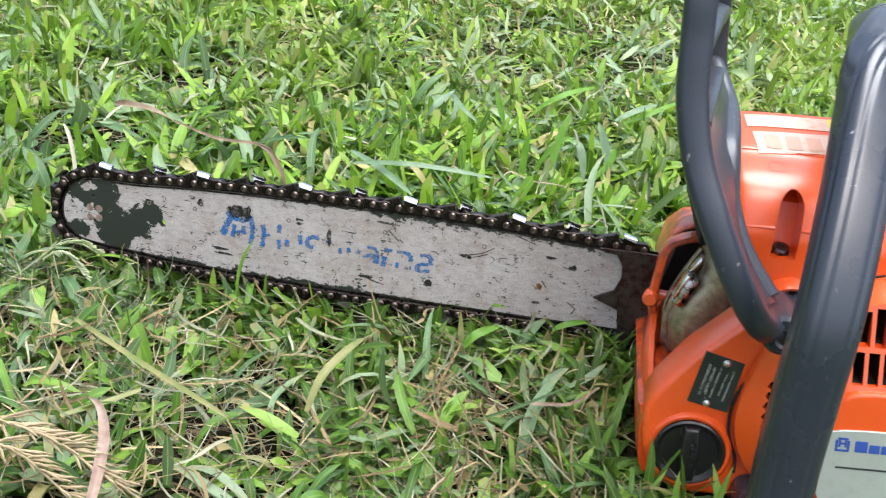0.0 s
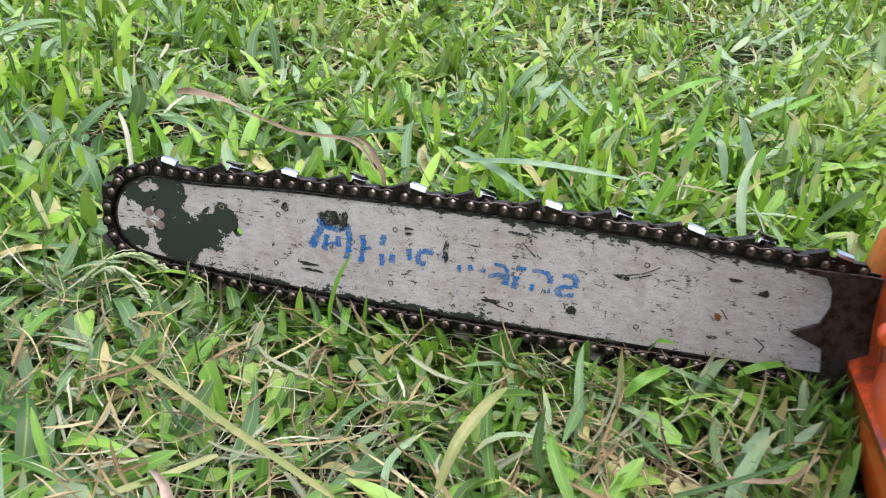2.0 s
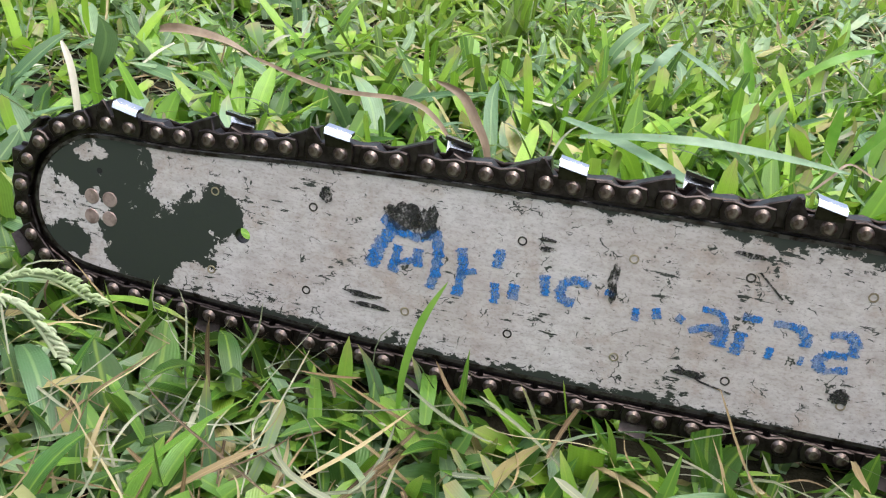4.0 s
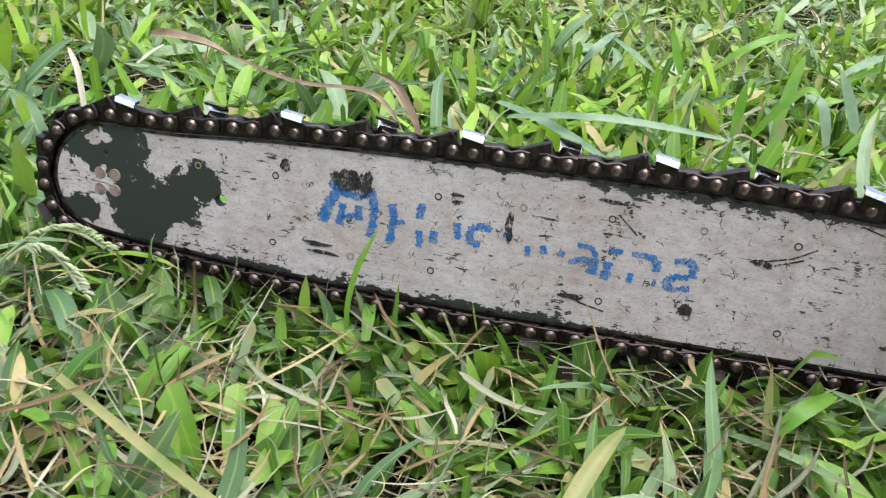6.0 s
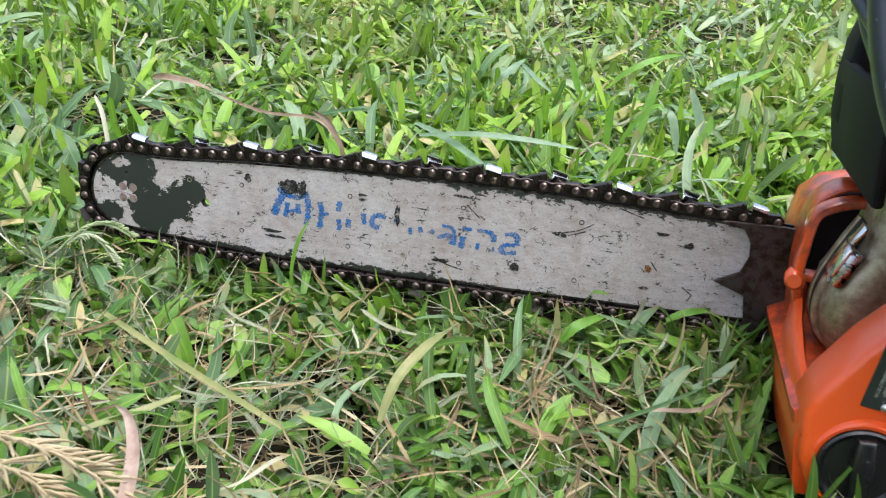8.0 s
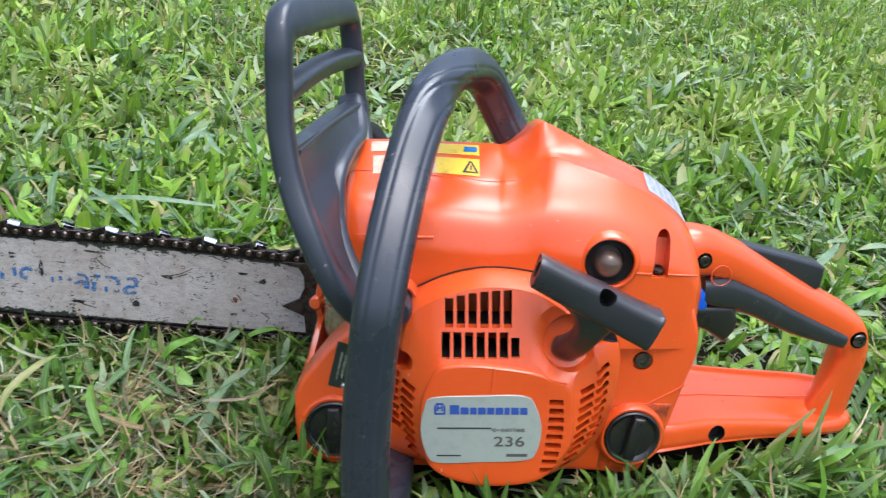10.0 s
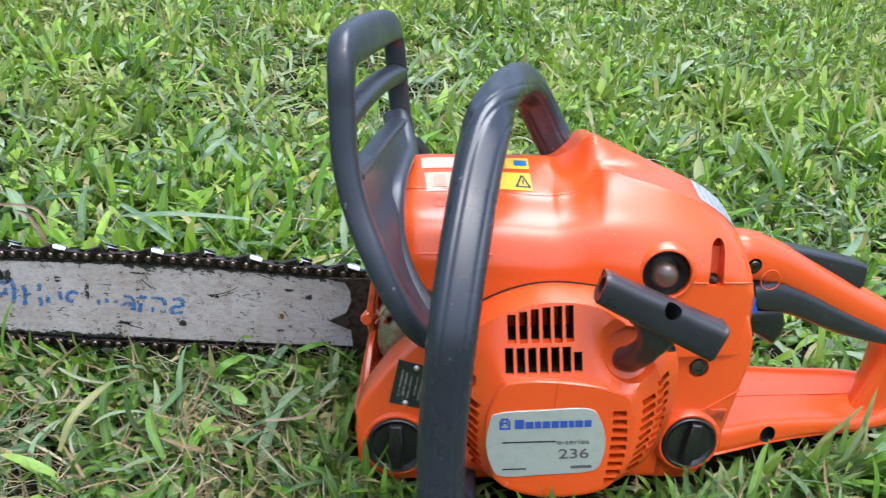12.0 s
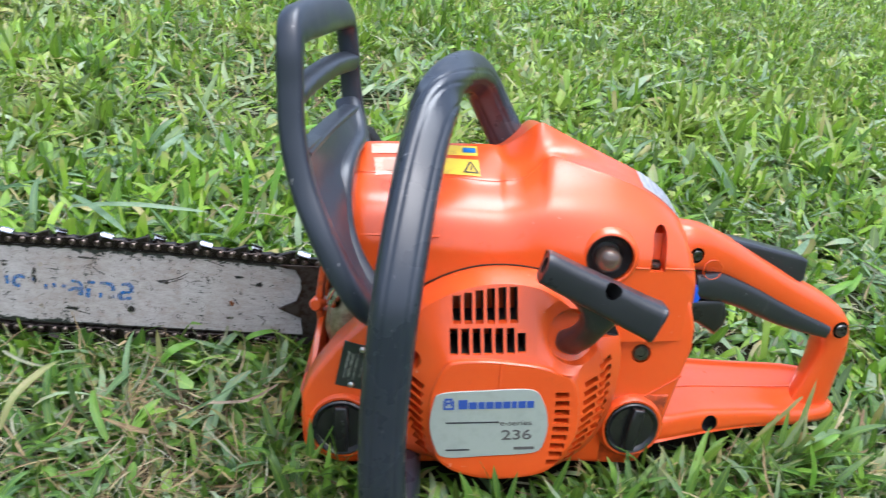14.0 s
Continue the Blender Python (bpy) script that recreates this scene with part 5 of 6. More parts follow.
def blocked(x, y, z):
    """Whether a root at that place stands under or in the saw."""
    p = local(x, y, z)
    lx, ly = p[:, 0], p[:, 1]
    body = ((lx > 0.168 + 0.25 * np.maximum(ly + 0.10, 0)) & (lx < 0.43) & (ly > -0.157 + 0.073 * lx) & (ly < 0.06)) | ((lx > 0.265) & (lx < 0.345) & (ly > -0.176) & (ly < 0))
    swing = 0.31 * np.maximum(lx - 0.44, 0)
    tray_z = (lx > 0.42) & (lx < 0.60) & (ly > -0.106 + (lx - 0.42) * 0.25 + swing) & (ly < -0.018 + swing)
    bar_z = (lx > -0.275) & (lx < 0.2) & (abs(ly - 0.002) < 0.010)
    tube_z = (lx > 0.205) & (lx < 0.25) & (ly > -0.255) & (ly < -0.18)
    return body | tray_z | bar_z | tube_z


def blades(name, n, zone, length, width, lean, curl, mat, label, lift=0.0, seg=4, clump=0.0, need=0.0, fold=0.35, cut_tip=False, wander=0.6, kink=0.0):
    """n curved tapering blades as one mesh. need: 1 keeps to lush ground, -1 to thin ground."""
    x0, x1, y0, y1 = zone
    x, y = rng.uniform(x0, x1, n), rng.uniform(y0, y1, n)
    seam = 0.3 if name == "outer_lawn" else 0.12 if x1 - x0 > 2.2 else 0.05
    if x1 - x0 > 1:  # no straight seams between the swards
        x, y = x + rng.normal(0, seam, n), y + rng.normal(0, seam, n)
    yaw = rng.uniform(0, 2 * math.pi, n)
    grown = np.ones(n)
    if clump:
        k = max(int(n / (26 if x1 - x0 > 1 else 16)), 1)
        cx, cy = rng.uniform(x0, x1, k), rng.uniform(y0, y1, k)
        if x1 - x0 > 1:
            cx, cy = cx + rng.normal(0, seam, k), cy + rng.normal(0, seam, k)
        who = rng.integers(0, k, n)
        near = rng.random(n) < clump
        r = np.abs(rng.normal(0, 0.013 if x1 - x0 > 1 else 0.012, n))
        grown = np.where(near, rng.uniform(0.65, 1.3, k)[who], 1.0)
        x = np.where(near, cx[who] + r * np.cos(yaw), x)
        y = np.where(near, cy[who] + r * np.sin(yaw), y)
    z = height(x, y)
    lu = lush(x, y)
    odds = np.clip(1 - need + need * 1.5 * lu, 0, 1) if need >= 0 else np.clip(1.35 + need * lu * 1.2, 0, 1)
    keep = ~blocked(x, y, z) & (rng.random(n) < odds)
    x, y, z, yaw, lu, grown = x[keep], y[keep], z[keep], yaw[keep], lu[keep], grown[keep]
    n = len(x)
    ln = grown * length[0] * np.exp(rng.normal(0, length[1], n)) * (0.75 + 0.45 * lu if need > 0 else 1.0)
    ln = np.minimum(ln, 1.9 * length[0])
    p = local(x, y, z)
    close = (p[:, 0] > -0.26) & (p[:, 0] < 0.17) & (p[:, 1] > -0.09) & (p[:, 1] < 0.0)
    front = (p[:, 0] > 0.17) & (p[:, 0] < 0.58) & (p[:, 1] > -0.30) & (p[:, 1] < -0.1)
    wd = np.minimum(np.minimum(width[0] * np.exp(rng.normal(0, width[1], n)), 1.9 * width[0]), np.where(y < -0.15, 0.0075, 0.013))
    a0 = np.abs(rng.normal(lean[0], lean[1], n))
    if lift == 0.0:
        ln = np.where(front, np.minimum(ln * 0.8, 0.036), np.where(close, np.minimum(ln, 0.038), ln))
        a0 = np.where(front, np.maximum(a0, 0.7), np.where(close, np.maximum(a0, 0.45), a0))
        ln = np.where(y < -0.09, np.minimum(ln, 0.036), ln)
    bend = rng.normal(curl[0], curl[1], n)
    twist = rng.normal(0, wander, n)
    turn, phase = rng.normal(0, kink, n), rng.uniform(0, 6.3, n)
    s = np.r_[np.linspace(0, 0.90, seg), 1.0] if cut_tip else np.linspace(0, 1, seg + 1)
    pos = np.stack([x, y, z + lift * rng.random(n) ** 1.5], 1)
    verts = np.zeros((n, 3 * seg + 1, 3))
    along = np.zeros(3 * seg + 1)
    for i in range(seg + 1):
        ang = np.minimum(a0 + bend * s[i], 2.3)
        th = yaw + twist * 0.5 * s[i] + turn * np.sin(5.0 * s[i] + phase)
        fwd = np.stack([np.cos(th), np.sin(th), np.zeros(n)], 1)
        if i:
            pos = pos + (fwd * np.sin(ang)[:, None] + np.array((0, 0, 1.0)) * np.cos(ang)[:, None]) * (ln * (s[i] - s[i - 1]))[:, None]
            pos[:, 2] = np.maximum(pos[:, 2], height(pos[:, 0], pos[:, 1]) + 0.0015)
        side = np.stack([-np.sin(th), np.cos(th), 0.45 * np.sin(twist * (0.5 + s[i]))], 1)
        wi = wd * 0.5 * (0.62 + 0.38 * min(s[i] * 2.5, 1)) if cut_tip else wd * (0.55 + 1.3 * s[i]) * (1 - s[i] ** 1.9) * 0.62 + wd * 0.03
        if i < seg:
            rib = np.cross(fwd, side) * (wi * fold)[:, None]
            verts[:, 3 * i] = pos - side * wi[:, None] + rib
            verts[:, 3 * i + 1] = pos
            verts[:, 3 * i + 2] = pos + side * wi[:, None] + rib
            along[3 * i : 3 * i + 3] = s[i]
        else:
            verts[:, 3 * seg], along[3 * seg] = pos, 1.0
    # none may run through the saw: those beside the bar are pressed along it, the rest that would are left out
    q = (np.concatenate([verts.reshape(-1, 3), np.ones((n * (3 * seg + 1), 1))], 1) @ inv.T)[:, :3].reshape(n, -1, 3)
    X, Y, Z = q[:, :, 0], q[:, :, 1], q[:, :, 2]
    over = (X > -0.285) & (X < 0.2)
    jit = rng.uniform(0.0, 0.012, (n, 1))
    ahead = (Y[:, :1] < 0.002)
    Y[:] = np.where(over & ahead, np.minimum(Y, -0.0075 - jit), np.where(over & ~ahead, np.maximum(Y, 0.0115 + jit), Y))
    Z[:] = np.where(over & (np.abs(Y) < 0.03), np.minimum(Z, -0.062 + jit), Z)
    crosses = (over & ahead & (Z + 0.42 * Y > -0.0625)).any(1)  # nothing hangs before the bar
    thru = crosses | (over & (Y < 0.009) & (Y > -0.005)).any(1) | ((X[:, :1] < -0.285)[:, 0] & over.any(1) & (Z > -0.08).any(1) & (np.abs(Y) < 0.03).any(1))
    inside = ((X > 0.163 + 0.25 * np.maximum(Y + 0.10, 0)) & (X < 0.432) & (Y > -0.158 + 0.073 * X) & (Y < 0.06) & (Z > -0.10)).any(1)
    inside |= ((X > 0.228) & (X < 0.380) & (Y > -0.179) & (Y < 0) & (Z > -0.097 + 3.2 * (X - 0.297) ** 2)).any(1)
    swing = 0.31 * np.maximum(X - 0.44, 0)
    inside |= ((X > 0.40) & (X < 0.605) & (Y > -0.113 + (X - 0.42) * 0.25 + swing) & (Y < -0.017 + swing) & (Z > -0.095)).any(1)
    inside |= ((X > 0.207) & (X < 0.245) & (Y > -0.254) & (Y < -0.18)).any(1)
    # nothing stands up before the machine
    tall = ((X > 0.15) & (X < 0.62) & (Y < -0.09 + swing) & (Y > -0.48) & (Z > -0.056)).any(1)
    ok = ~(thru | inside | tall)
    back = np.array(SAW)
    verts = (np.concatenate([q.reshape(-1, 3), np.ones((n * (3 * seg + 1), 1))], 1) @ back.T)[:, :3].reshape(n, -1, 3)[ok]
    n = len(verts)
    per = 3 * seg + 1
    base = (np.arange(n) * per)[:, None]
    quads = np.concatenate([base + np.array([[3 * i + h, 3 * i + h + 1, 3 * i + h + 4, 3 * i + h + 3]]) for i in range(seg - 1) for h in (0, 1)], 0)
    tris = np.concatenate([base + np.array([[3 * seg - 3 + h, 3 * seg - 2 + h, 3 * seg]]) for h in (0, 1)], 0)
    loops = np.concatenate([quads.ravel(), tris.ravel()])
    starts = np.concatenate([np.arange(len(quads)) * 4, len(quads) * 4 + np.arange(len(tris)) * 3])
    me = bpy.data.meshes.new(name)
    me.vertices.add(n * per)
    me.vertices.foreach_set("co", verts.ravel())
    me.loops.add(len(loops))
    me.loops.foreach_set("vertex_index", loops.astype(np.int32))
    me.polygons.add(len(starts))
    me.polygons.foreach_set("loop_start", starts.astype(np.int32))
    me.attributes.new("span", "FLOAT", "POINT").data.foreach_set("value", np.tile(along, n).astype(np.float32))
    wide = np.array([-1.0, 0.0, 1.0] * seg + [0.0])
    me.attributes.new("across", "FLOAT", "POINT").data.foreach_set("value", np.tile(wide, n).astype(np.float32))
    me.update(calc_edges=True)
    me.validate()
    me.materials.append(mat)
    me.shade_smooth()
    return tagged(new(name, me), label, "grass", kind="stuff")


for zone, k in (((-0.75, 1.0, -0.5, 0.0), 1.01), ((-0.75, 1.0, 0.0, 0.75), 1.0), ((-1.3, 1.9, 0.75, 1.7), 0.62), ((-1.8, 2.9, 1.7, 3.6), 0.36)):
    area = (zone[1] - zone[0]) * (zone[3] - zone[2])
    near = k > 1
    gr = 1 + 0.25 * (k < 1)
    sg = 5 if k >= 1 else 3 if k > 0.5 else 2
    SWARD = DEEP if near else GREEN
    blades("broad_grass", int(area * 8500 * k * (0.66 if near else 1.1 if k >= 1 else 0.85)), zone, ((0.030 if near else 0.029) * gr, 0.34), ((0.0062 if near else 0.0066) * gr, 0.34), (0.55, 0.35), (0.85, 0.60), SWARD, "short bright green mown grass with cut tips", clump=0.88, need=1.0, seg=sg, cut_tip=True, wander=0.9)
    blades("pointed_grass", int(area * 9000 * k * (0.88 if near else 1.0 if k >= 1 else 0.8)), zone, ((0.032 if near else 0.035) * gr, 0.36), ((0.0056 if near else 0.0076) * gr, 0.32), (0.70, 0.35), (1.15, 0.60), SWARD, "broad green grass leaves bending over", clump=0.80, need=1.0, seg=sg, wander=1.0)
    blades("grass", int(area * 5500 * k), zone, (0.032 * gr, 0.34), (0.0040 * gr, 0.32), (0.75, 0.4), (0.7, 0.7), SWARD, "short green mown grass", clump=0.5, need=0.7, cut_tip=True, seg=max(sg - 1, 2), wander=1.0)
    blades("weed_leaves", int(area * 2600 * k * (0.7 if near else 1)), zone, (0.020 * gr, 0.25), ((0.0078 if near else 0.0104) * gr, 0.26), (1.05 if near else 0.95, 0.35), (0.5, 0.5), SWARD, "small rounded green weed leaves", clump=0.7, need=0.5, seg=sg, fold=0.2)
    blades("arching_leaves", int(area * (420 if near else 600) * k), zone, (0.062, 0.25), (0.0052 if near else 0.0078, 0.25), (0.95, 0.30), (0.9, 0.5), BLUISH, "long pale blue-green grass leaves arching over", clump=0.3, seg=7, lift=0.012, wander=1.3, kink=0.1)
    blades("lying_leaves", int(area * 2600 * k * (0.35 if near else 0.42)), zone, (0.034 * gr, 0.35), ((0.0034 if near else 0.0048) * gr, 0.35), (1.22, 0.25), (0.45, 0.5), BLUISH, "pale blue-green leaves lying in the turf", lift=0.022, need=-0.5, clump=0.3, seg=sg, wander=1.3, kink=0.1)
    blades("grass_clippings", int(area * 3600 * k * k * (0.7 if near else 0.42)), zone, (0.026, 0.50), ((0.0014 if near else 0.0021) * gr, 0.38), (1.35, 0.28), (0.35, 0.9), PALE, "pale bluish wilted grass clippings lying flat", lift=0.027 if near else 0.030, need=-0.8, cut_tip=True, seg=6 if k >= 1 else 3, wander=1.1, kink=0.14)
    blades("straw", int(area * 5200 * k * k * (1.15 if near else 0.45 if k >= 1 else 1.0)), zone, (0.026, 0.60), ((0.0011 if k >= 1 else 0.0017) * gr, 0.42), (1.38, 0.28), (0.25, 0.8), STRAW, "dry tan straw among the grass", lift=0.031 if near else 0.020, need=-0.6 if near else -0.9, seg=5 if k >= 1 else 3, wander=0.8, kink=0.06)
    blades("thatch", int(area * 8000 * k * k * (0.42 if near else 0.28)), zone, (0.026, 0.5), (0.0008 * gr, 0.4), (1.35, 0.25), (0.3, 1.1), PALE, "fine pale grass stems and roots", lift=0.022 if near else 0.012, need=-0.95, seg=6 if k >= 1 else 3, wander=1.1, kink=0.14)
# the lawn goes on all round
for zone in ((-3.2, -0.75, -2.2, 0.75), (1.0, 3.8, -2.2, 0.75), (-0.75, 1.0, -2.2, -0.5), (-3.2, -1.3, 0.75, 1.7), (1.9, 3.8, 0.75, 1.7), (-3.2, -1.8, 1.7, 3.6), (2.9, 3.8, 1.7, 3.6), (-3.2, 3.8, 3.6, 5.6)):
    blades("outer_lawn", int((zone[1] - zone[0]) * (zone[3] - zone[2]) * 1400), zone, (0.050, 0.3), (0.014, 0.25), (0.75, 0.35), (0.9, 0.5), GREEN, "mown green lawn", clump=0.3, seg=2)
# thicker growth along the bar and the foot of the saw
for zone, n in (((-0.30, 0.17, -0.075, -0.006), 420), ((-0.30, 0.17, 0.010, 0.06), 300), ((0.15, 0.62, -0.30, -0.14), 1300), ((0.40, 0.66, -0.14, 0.02), 700), ((0.12, 0.20, -0.20, -0.012), 420), ((-0.36, -0.25, -0.08, 0.08), 260)):
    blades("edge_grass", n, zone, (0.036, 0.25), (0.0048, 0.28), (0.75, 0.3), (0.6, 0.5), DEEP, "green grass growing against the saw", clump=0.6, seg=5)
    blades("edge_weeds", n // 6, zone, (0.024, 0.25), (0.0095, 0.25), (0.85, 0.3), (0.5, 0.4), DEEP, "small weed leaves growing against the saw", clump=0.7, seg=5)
for zone, n in (((-0.29, -0.06, -0.022, -0.004), 650), ((-0.06, 0.165, -0.022, -0.004), 380), ((0.23, 0.43, -0.215, -0.178), 420), ((0.37, 0.60, -0.165, -0.07), 520), ((0.355, 0.45, -0.185, -0.12), 330), ((0.130, 0.185, -0.16, -0.008), 420)):
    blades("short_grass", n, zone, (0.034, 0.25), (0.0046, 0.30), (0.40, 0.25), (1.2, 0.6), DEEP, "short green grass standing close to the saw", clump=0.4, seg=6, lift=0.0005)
for n, w, length in ((300, 0.0010, 0.030), (45, 0.0020, 0.045)):
    blades("dry_stems", n, (0.04, 0.18, -0.24, -0.05), (length, 0.45), (w, 0.35), (1.52, 0.10), (0.1, 0.4), STRAW, "brown dry stems in a thin patch of turf", lift=0.024, seg=6, wander=0.8, kink=0.08)
for zone, n in (((0.165, 0.235, -0.20, -0.145), 170), ((0.345, 0.45, -0.19, -0.135), 240), ((0.25, 0.36, -0.215, -0.182), 160), ((0.43, 0.60, -0.135, -0.07), 200)):
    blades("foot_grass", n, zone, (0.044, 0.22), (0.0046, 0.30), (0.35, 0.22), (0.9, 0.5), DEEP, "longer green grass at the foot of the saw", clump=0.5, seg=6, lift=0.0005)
for n, mat, words in ((1700, PALE, "silvery hair-fine dead grass lying in the turf"), (1500, STRAW, "cream hair-fine straw lying in the turf")):
    blades("hair_thatch", n, (-0.40, 0.22, -0.34, -0.02), (0.028, 0.45), (0.0007, 0.35), (1.47, 0.16), (0.1, 0.9), mat, words, lift=0.030, seg=7, need=-0.8, wander=1.3, kink=0.18)
blades("young_leaves", 420, (-0.40, 0.24, -0.34, -0.02), (0.030, 0.30), (0.0050, 0.30), (0.75, 0.30), (0.9, 0.5), GREEN, "bright young grass leaves", clump=0.8, need=0.6, seg=6)
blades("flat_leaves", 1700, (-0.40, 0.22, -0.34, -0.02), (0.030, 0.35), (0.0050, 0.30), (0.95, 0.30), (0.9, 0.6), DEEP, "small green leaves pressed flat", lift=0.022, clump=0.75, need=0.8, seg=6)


# ---- single leaves and stalks that stand out, in the saw's frame ----
def leaf(name, path, width, mat, label, category="leaf", steps=26, shape=1.0, fold=0.25, twist=0.0, tip=2.2):
    """A long leaf along a curve, folded along its midrib."""
    pts = np.array([tuple(SAW @ Vector(p)) for p in cr(path, steps)])
    bm = bmesh.new()
    rows = []
    for i, p in enumerate(pts):
        s = i / (steps - 1)
        t = Vector(pts[min(i + 1, steps - 1)] - pts[max(i - 1, 0)]).normalized()
        side = t.cross(Vector((0, -0.5, 1))).normalized()
        up = side.cross(t)
        a = twist * (s - 0.5)
        side, up = side * math.cos(a) + up * math.sin(a), up * math.cos(a) - side * math.sin(a)
        w = width * 0.5 * max((0.35 + 1.2 * s) * (1 - s**tip) * 1.25, 0.03) ** shape
        wave = 0.10 * math.sin(9 * s + 40 * width)
        rows.append([bm.verts.new(Vector(p) + side * (k * w * (1 + 0.3 * wave)) + up * (abs(k) * w * (fold + wave))) for k in (-1, -0.5, 0, 0.5, 1)])
    for a, b in zip(rows, rows[1:]):
        for k in range(4):
            bm.faces.new((a[k], a[k + 1], b[k + 1], b[k]))
    me = bpy.data.meshes.new(name)
    bm.to_mesh(me)
    bm.free()
    me.attributes.new("across", "FLOAT", "POINT").data.foreach_set("value", np.tile(np.array((-1, -0.5, 0, 0.5, 1), np.float32), steps))
    me.materials.append(mat)
    me.shade_smooth()
    return tagged(new(name, me), label, category)


def leaf_mat(name, a, b, trans=0.3):
    m = Mat(name, a, 0.45)
    col = m.mix(m.ramp(m.noise(60, 5, 0.6), [(0.35, 0.0), (0.7, 1.0)]), a, b)
    at = m.t.nodes.new("ShaderNodeAttribute")
    at.attribute_name = "across"
    vein = m.math("SINE", m.math("MULTIPLY", at.outputs["Fac"], 26.0), 0.0)
    col = m.mix(m.math("MULTIPLY", m.math("MAXIMUM", vein, 0.0), 0.06), col, tuple(v * 0.55 for v in a))
    spot = m.ramp(m.noise(380, 4, 0.6), [(0.66, 0.0), (0.72, 0.7)])
    col = m.mix(spot, col, (0.24, 0.17, 0.08))
    m.color(col)
    m.bump(m.noise(500, 3), 0.3, 0.0006)
    tr = m.t.nodes.new("ShaderNodeBsdfTranslucent")
    m.link(col, tr.inputs["Color"])
    mx = m.t.nodes.new("ShaderNodeMixShader")
    mx.inputs[0].default_value = trans
    m.link(m.b.outputs[0], mx.inputs[1])
    m.link(tr.outputs[0], mx.inputs[2])
    m.link(mx.outputs[0], m.t.nodes["Material Output"].inputs["Surface"])
    return m.m


BLUEGREEN = leaf_mat("blue_green_leaf", (0.15, 0.25, 0.13), (0.26, 0.36, 0.22))
FRESH = leaf_mat("fresh_leaf", (0.14, 0.33, 0.03), (0.24, 0.42, 0.06), 0.4)
TAN = leaf_mat("tan_leaf", (0.20, 0.25, 0.07), (0.36, 0.33, 0.14))
BROWN = leaf_mat("brown_leaf", (0.19, 0.130, 0.080), (0.34, 0.26, 0.175), 0.15)
HUSKY = leaf_mat("pinkish_dry_leaf", (0.30, 0.20, 0.15), (0.50, 0.38, 0.31), 0.2)
BONE = leaf_mat("bleached_stalk", (0.62, 0.56, 0.42), (0.74, 0.70, 0.58), 0.1)
leaf("grass_leaf", [(-0.213, -0.205, -0.046), (-0.200, -0.216, -0.052), (-0.178, -0.233, -0.056), (-0.157, -0.259, -0.062), (-0.140, -0.285, -0.078)][::-1], 0.0140, BLUEGREEN, "broad blue-green grass leaf bent over the turf", tip=1.15)
leaf("grass_leaf", [(-0.230, -0.336, -0.066), (-0.199, -0.329, -0.062), (-0.156, -0.320, -0.062), (-0.095, -0.310, -0.072)], 0.0070, BLUEGREEN, "long blue-green grass leaf lying on the turf")
leaf("grass_leaf", [(-0.017, -0.163, -0.082), (-0.013, -0.150, -0.066), (-0.006, -0.125, -0.060), (0.001, -0.106, -0.058), (0.009, -0.088, -0.056)][:4], 0.0062, TAN, "broad tan-green wilting grass leaf", fold=0.5)
leaf("dry_leaf", [(-0.126, -0.207, -0.071), (-0.112, -0.220, -0.067), (-0.100, -0.238, -0.070), (-0.090, -0.262, -0.073), (-0.082, -0.288, -0.080)][::-1], 0.0085, HUSKY, "crumpled pinkish-brown dry grass leaf", fold=0.5, twist=1.3, tip=1.2)
leaf("dry_leaf", [(-0.335, 0.218, -0.020), (-0.322, 0.218, -0.019), (-0.298, 0.216, -0.021), (-0.275, 0.216, -0.027)], 0.008, BROWN, "curled brown dry leaf in the grass", fold=0.8, twist=1.2)
leaf("dry_leaf", [(-0.275, 0.216, -0.027), (-0.225, 0.200, -0.034), (-0.170, 0.181, -0.030), (-0.137, 0.141, -0.041)], 0.0042, BROWN, "thin brown dry grass leaf", fold=0.8)
leaf("dry_leaf", [(-0.109, 0.058, -0.034), (-0.112, 0.060, -0.018), (-0.117, 0.061, -0.008), (-0.124, 0.062, 0.002), (-0.136, 0.064, 0.006)], 0.0045, BROWN, "upright curled brown grass leaf", fold=0.8, twist=2.0)
leaf("dry_stalk", [(-0.302, 0.090, -0.060), (-0.304, 0.090, -0.040), (-0.308, 0.091, -0.022), (-0.314, 0.092, -0.010)], 0.0036, BONE, "bleached broken grass stalk standing upright", "stalk", fold=0.8, shape=0.5)
leaf("grass_leaf", [(-0.098, 0.215, -0.030), (-0.060, 0.172, -0.030), (-0.019, 0.124, -0.036)], 0.0075, BLUEGREEN, "pale blue-green cut grass leaf")
leaf("grass_leaf", [(-0.085, 0.176, -0.030), (-0.027, 0.164, -0.020), (0.046, 0.180, -0.026)], 0.0065, BLUEGREEN, "pale blue-green cut grass leaf")
leaf("grass_leaf", [(-0.115, -0.021, -0.088), (-0.1145, -0.022, -0.073), (-0.112, -0.022, -0.059), (-0.109, -0.021, -0.050), (-0.1045, -0.020, -0.040)], 0.0032, FRESH, "single fresh green grass leaf before the bar")
leaf("grass_leaf", [(-0.067, 0.402, -0.038), (-0.052, 0.395, -0.014), (-0.040, 0.449, -0.005)], 0.0088, BLUEGREEN, "broad blue-green grass leaf bent over")
leaf("grass_leaf", [(-0.044, 0.449, -0.010), (-0.022, 0.398, -0.015), (-0.004, 0.390, -0.026)], 0.0061, BLUEGREEN, "narrow blue-green grass leaf lying over")
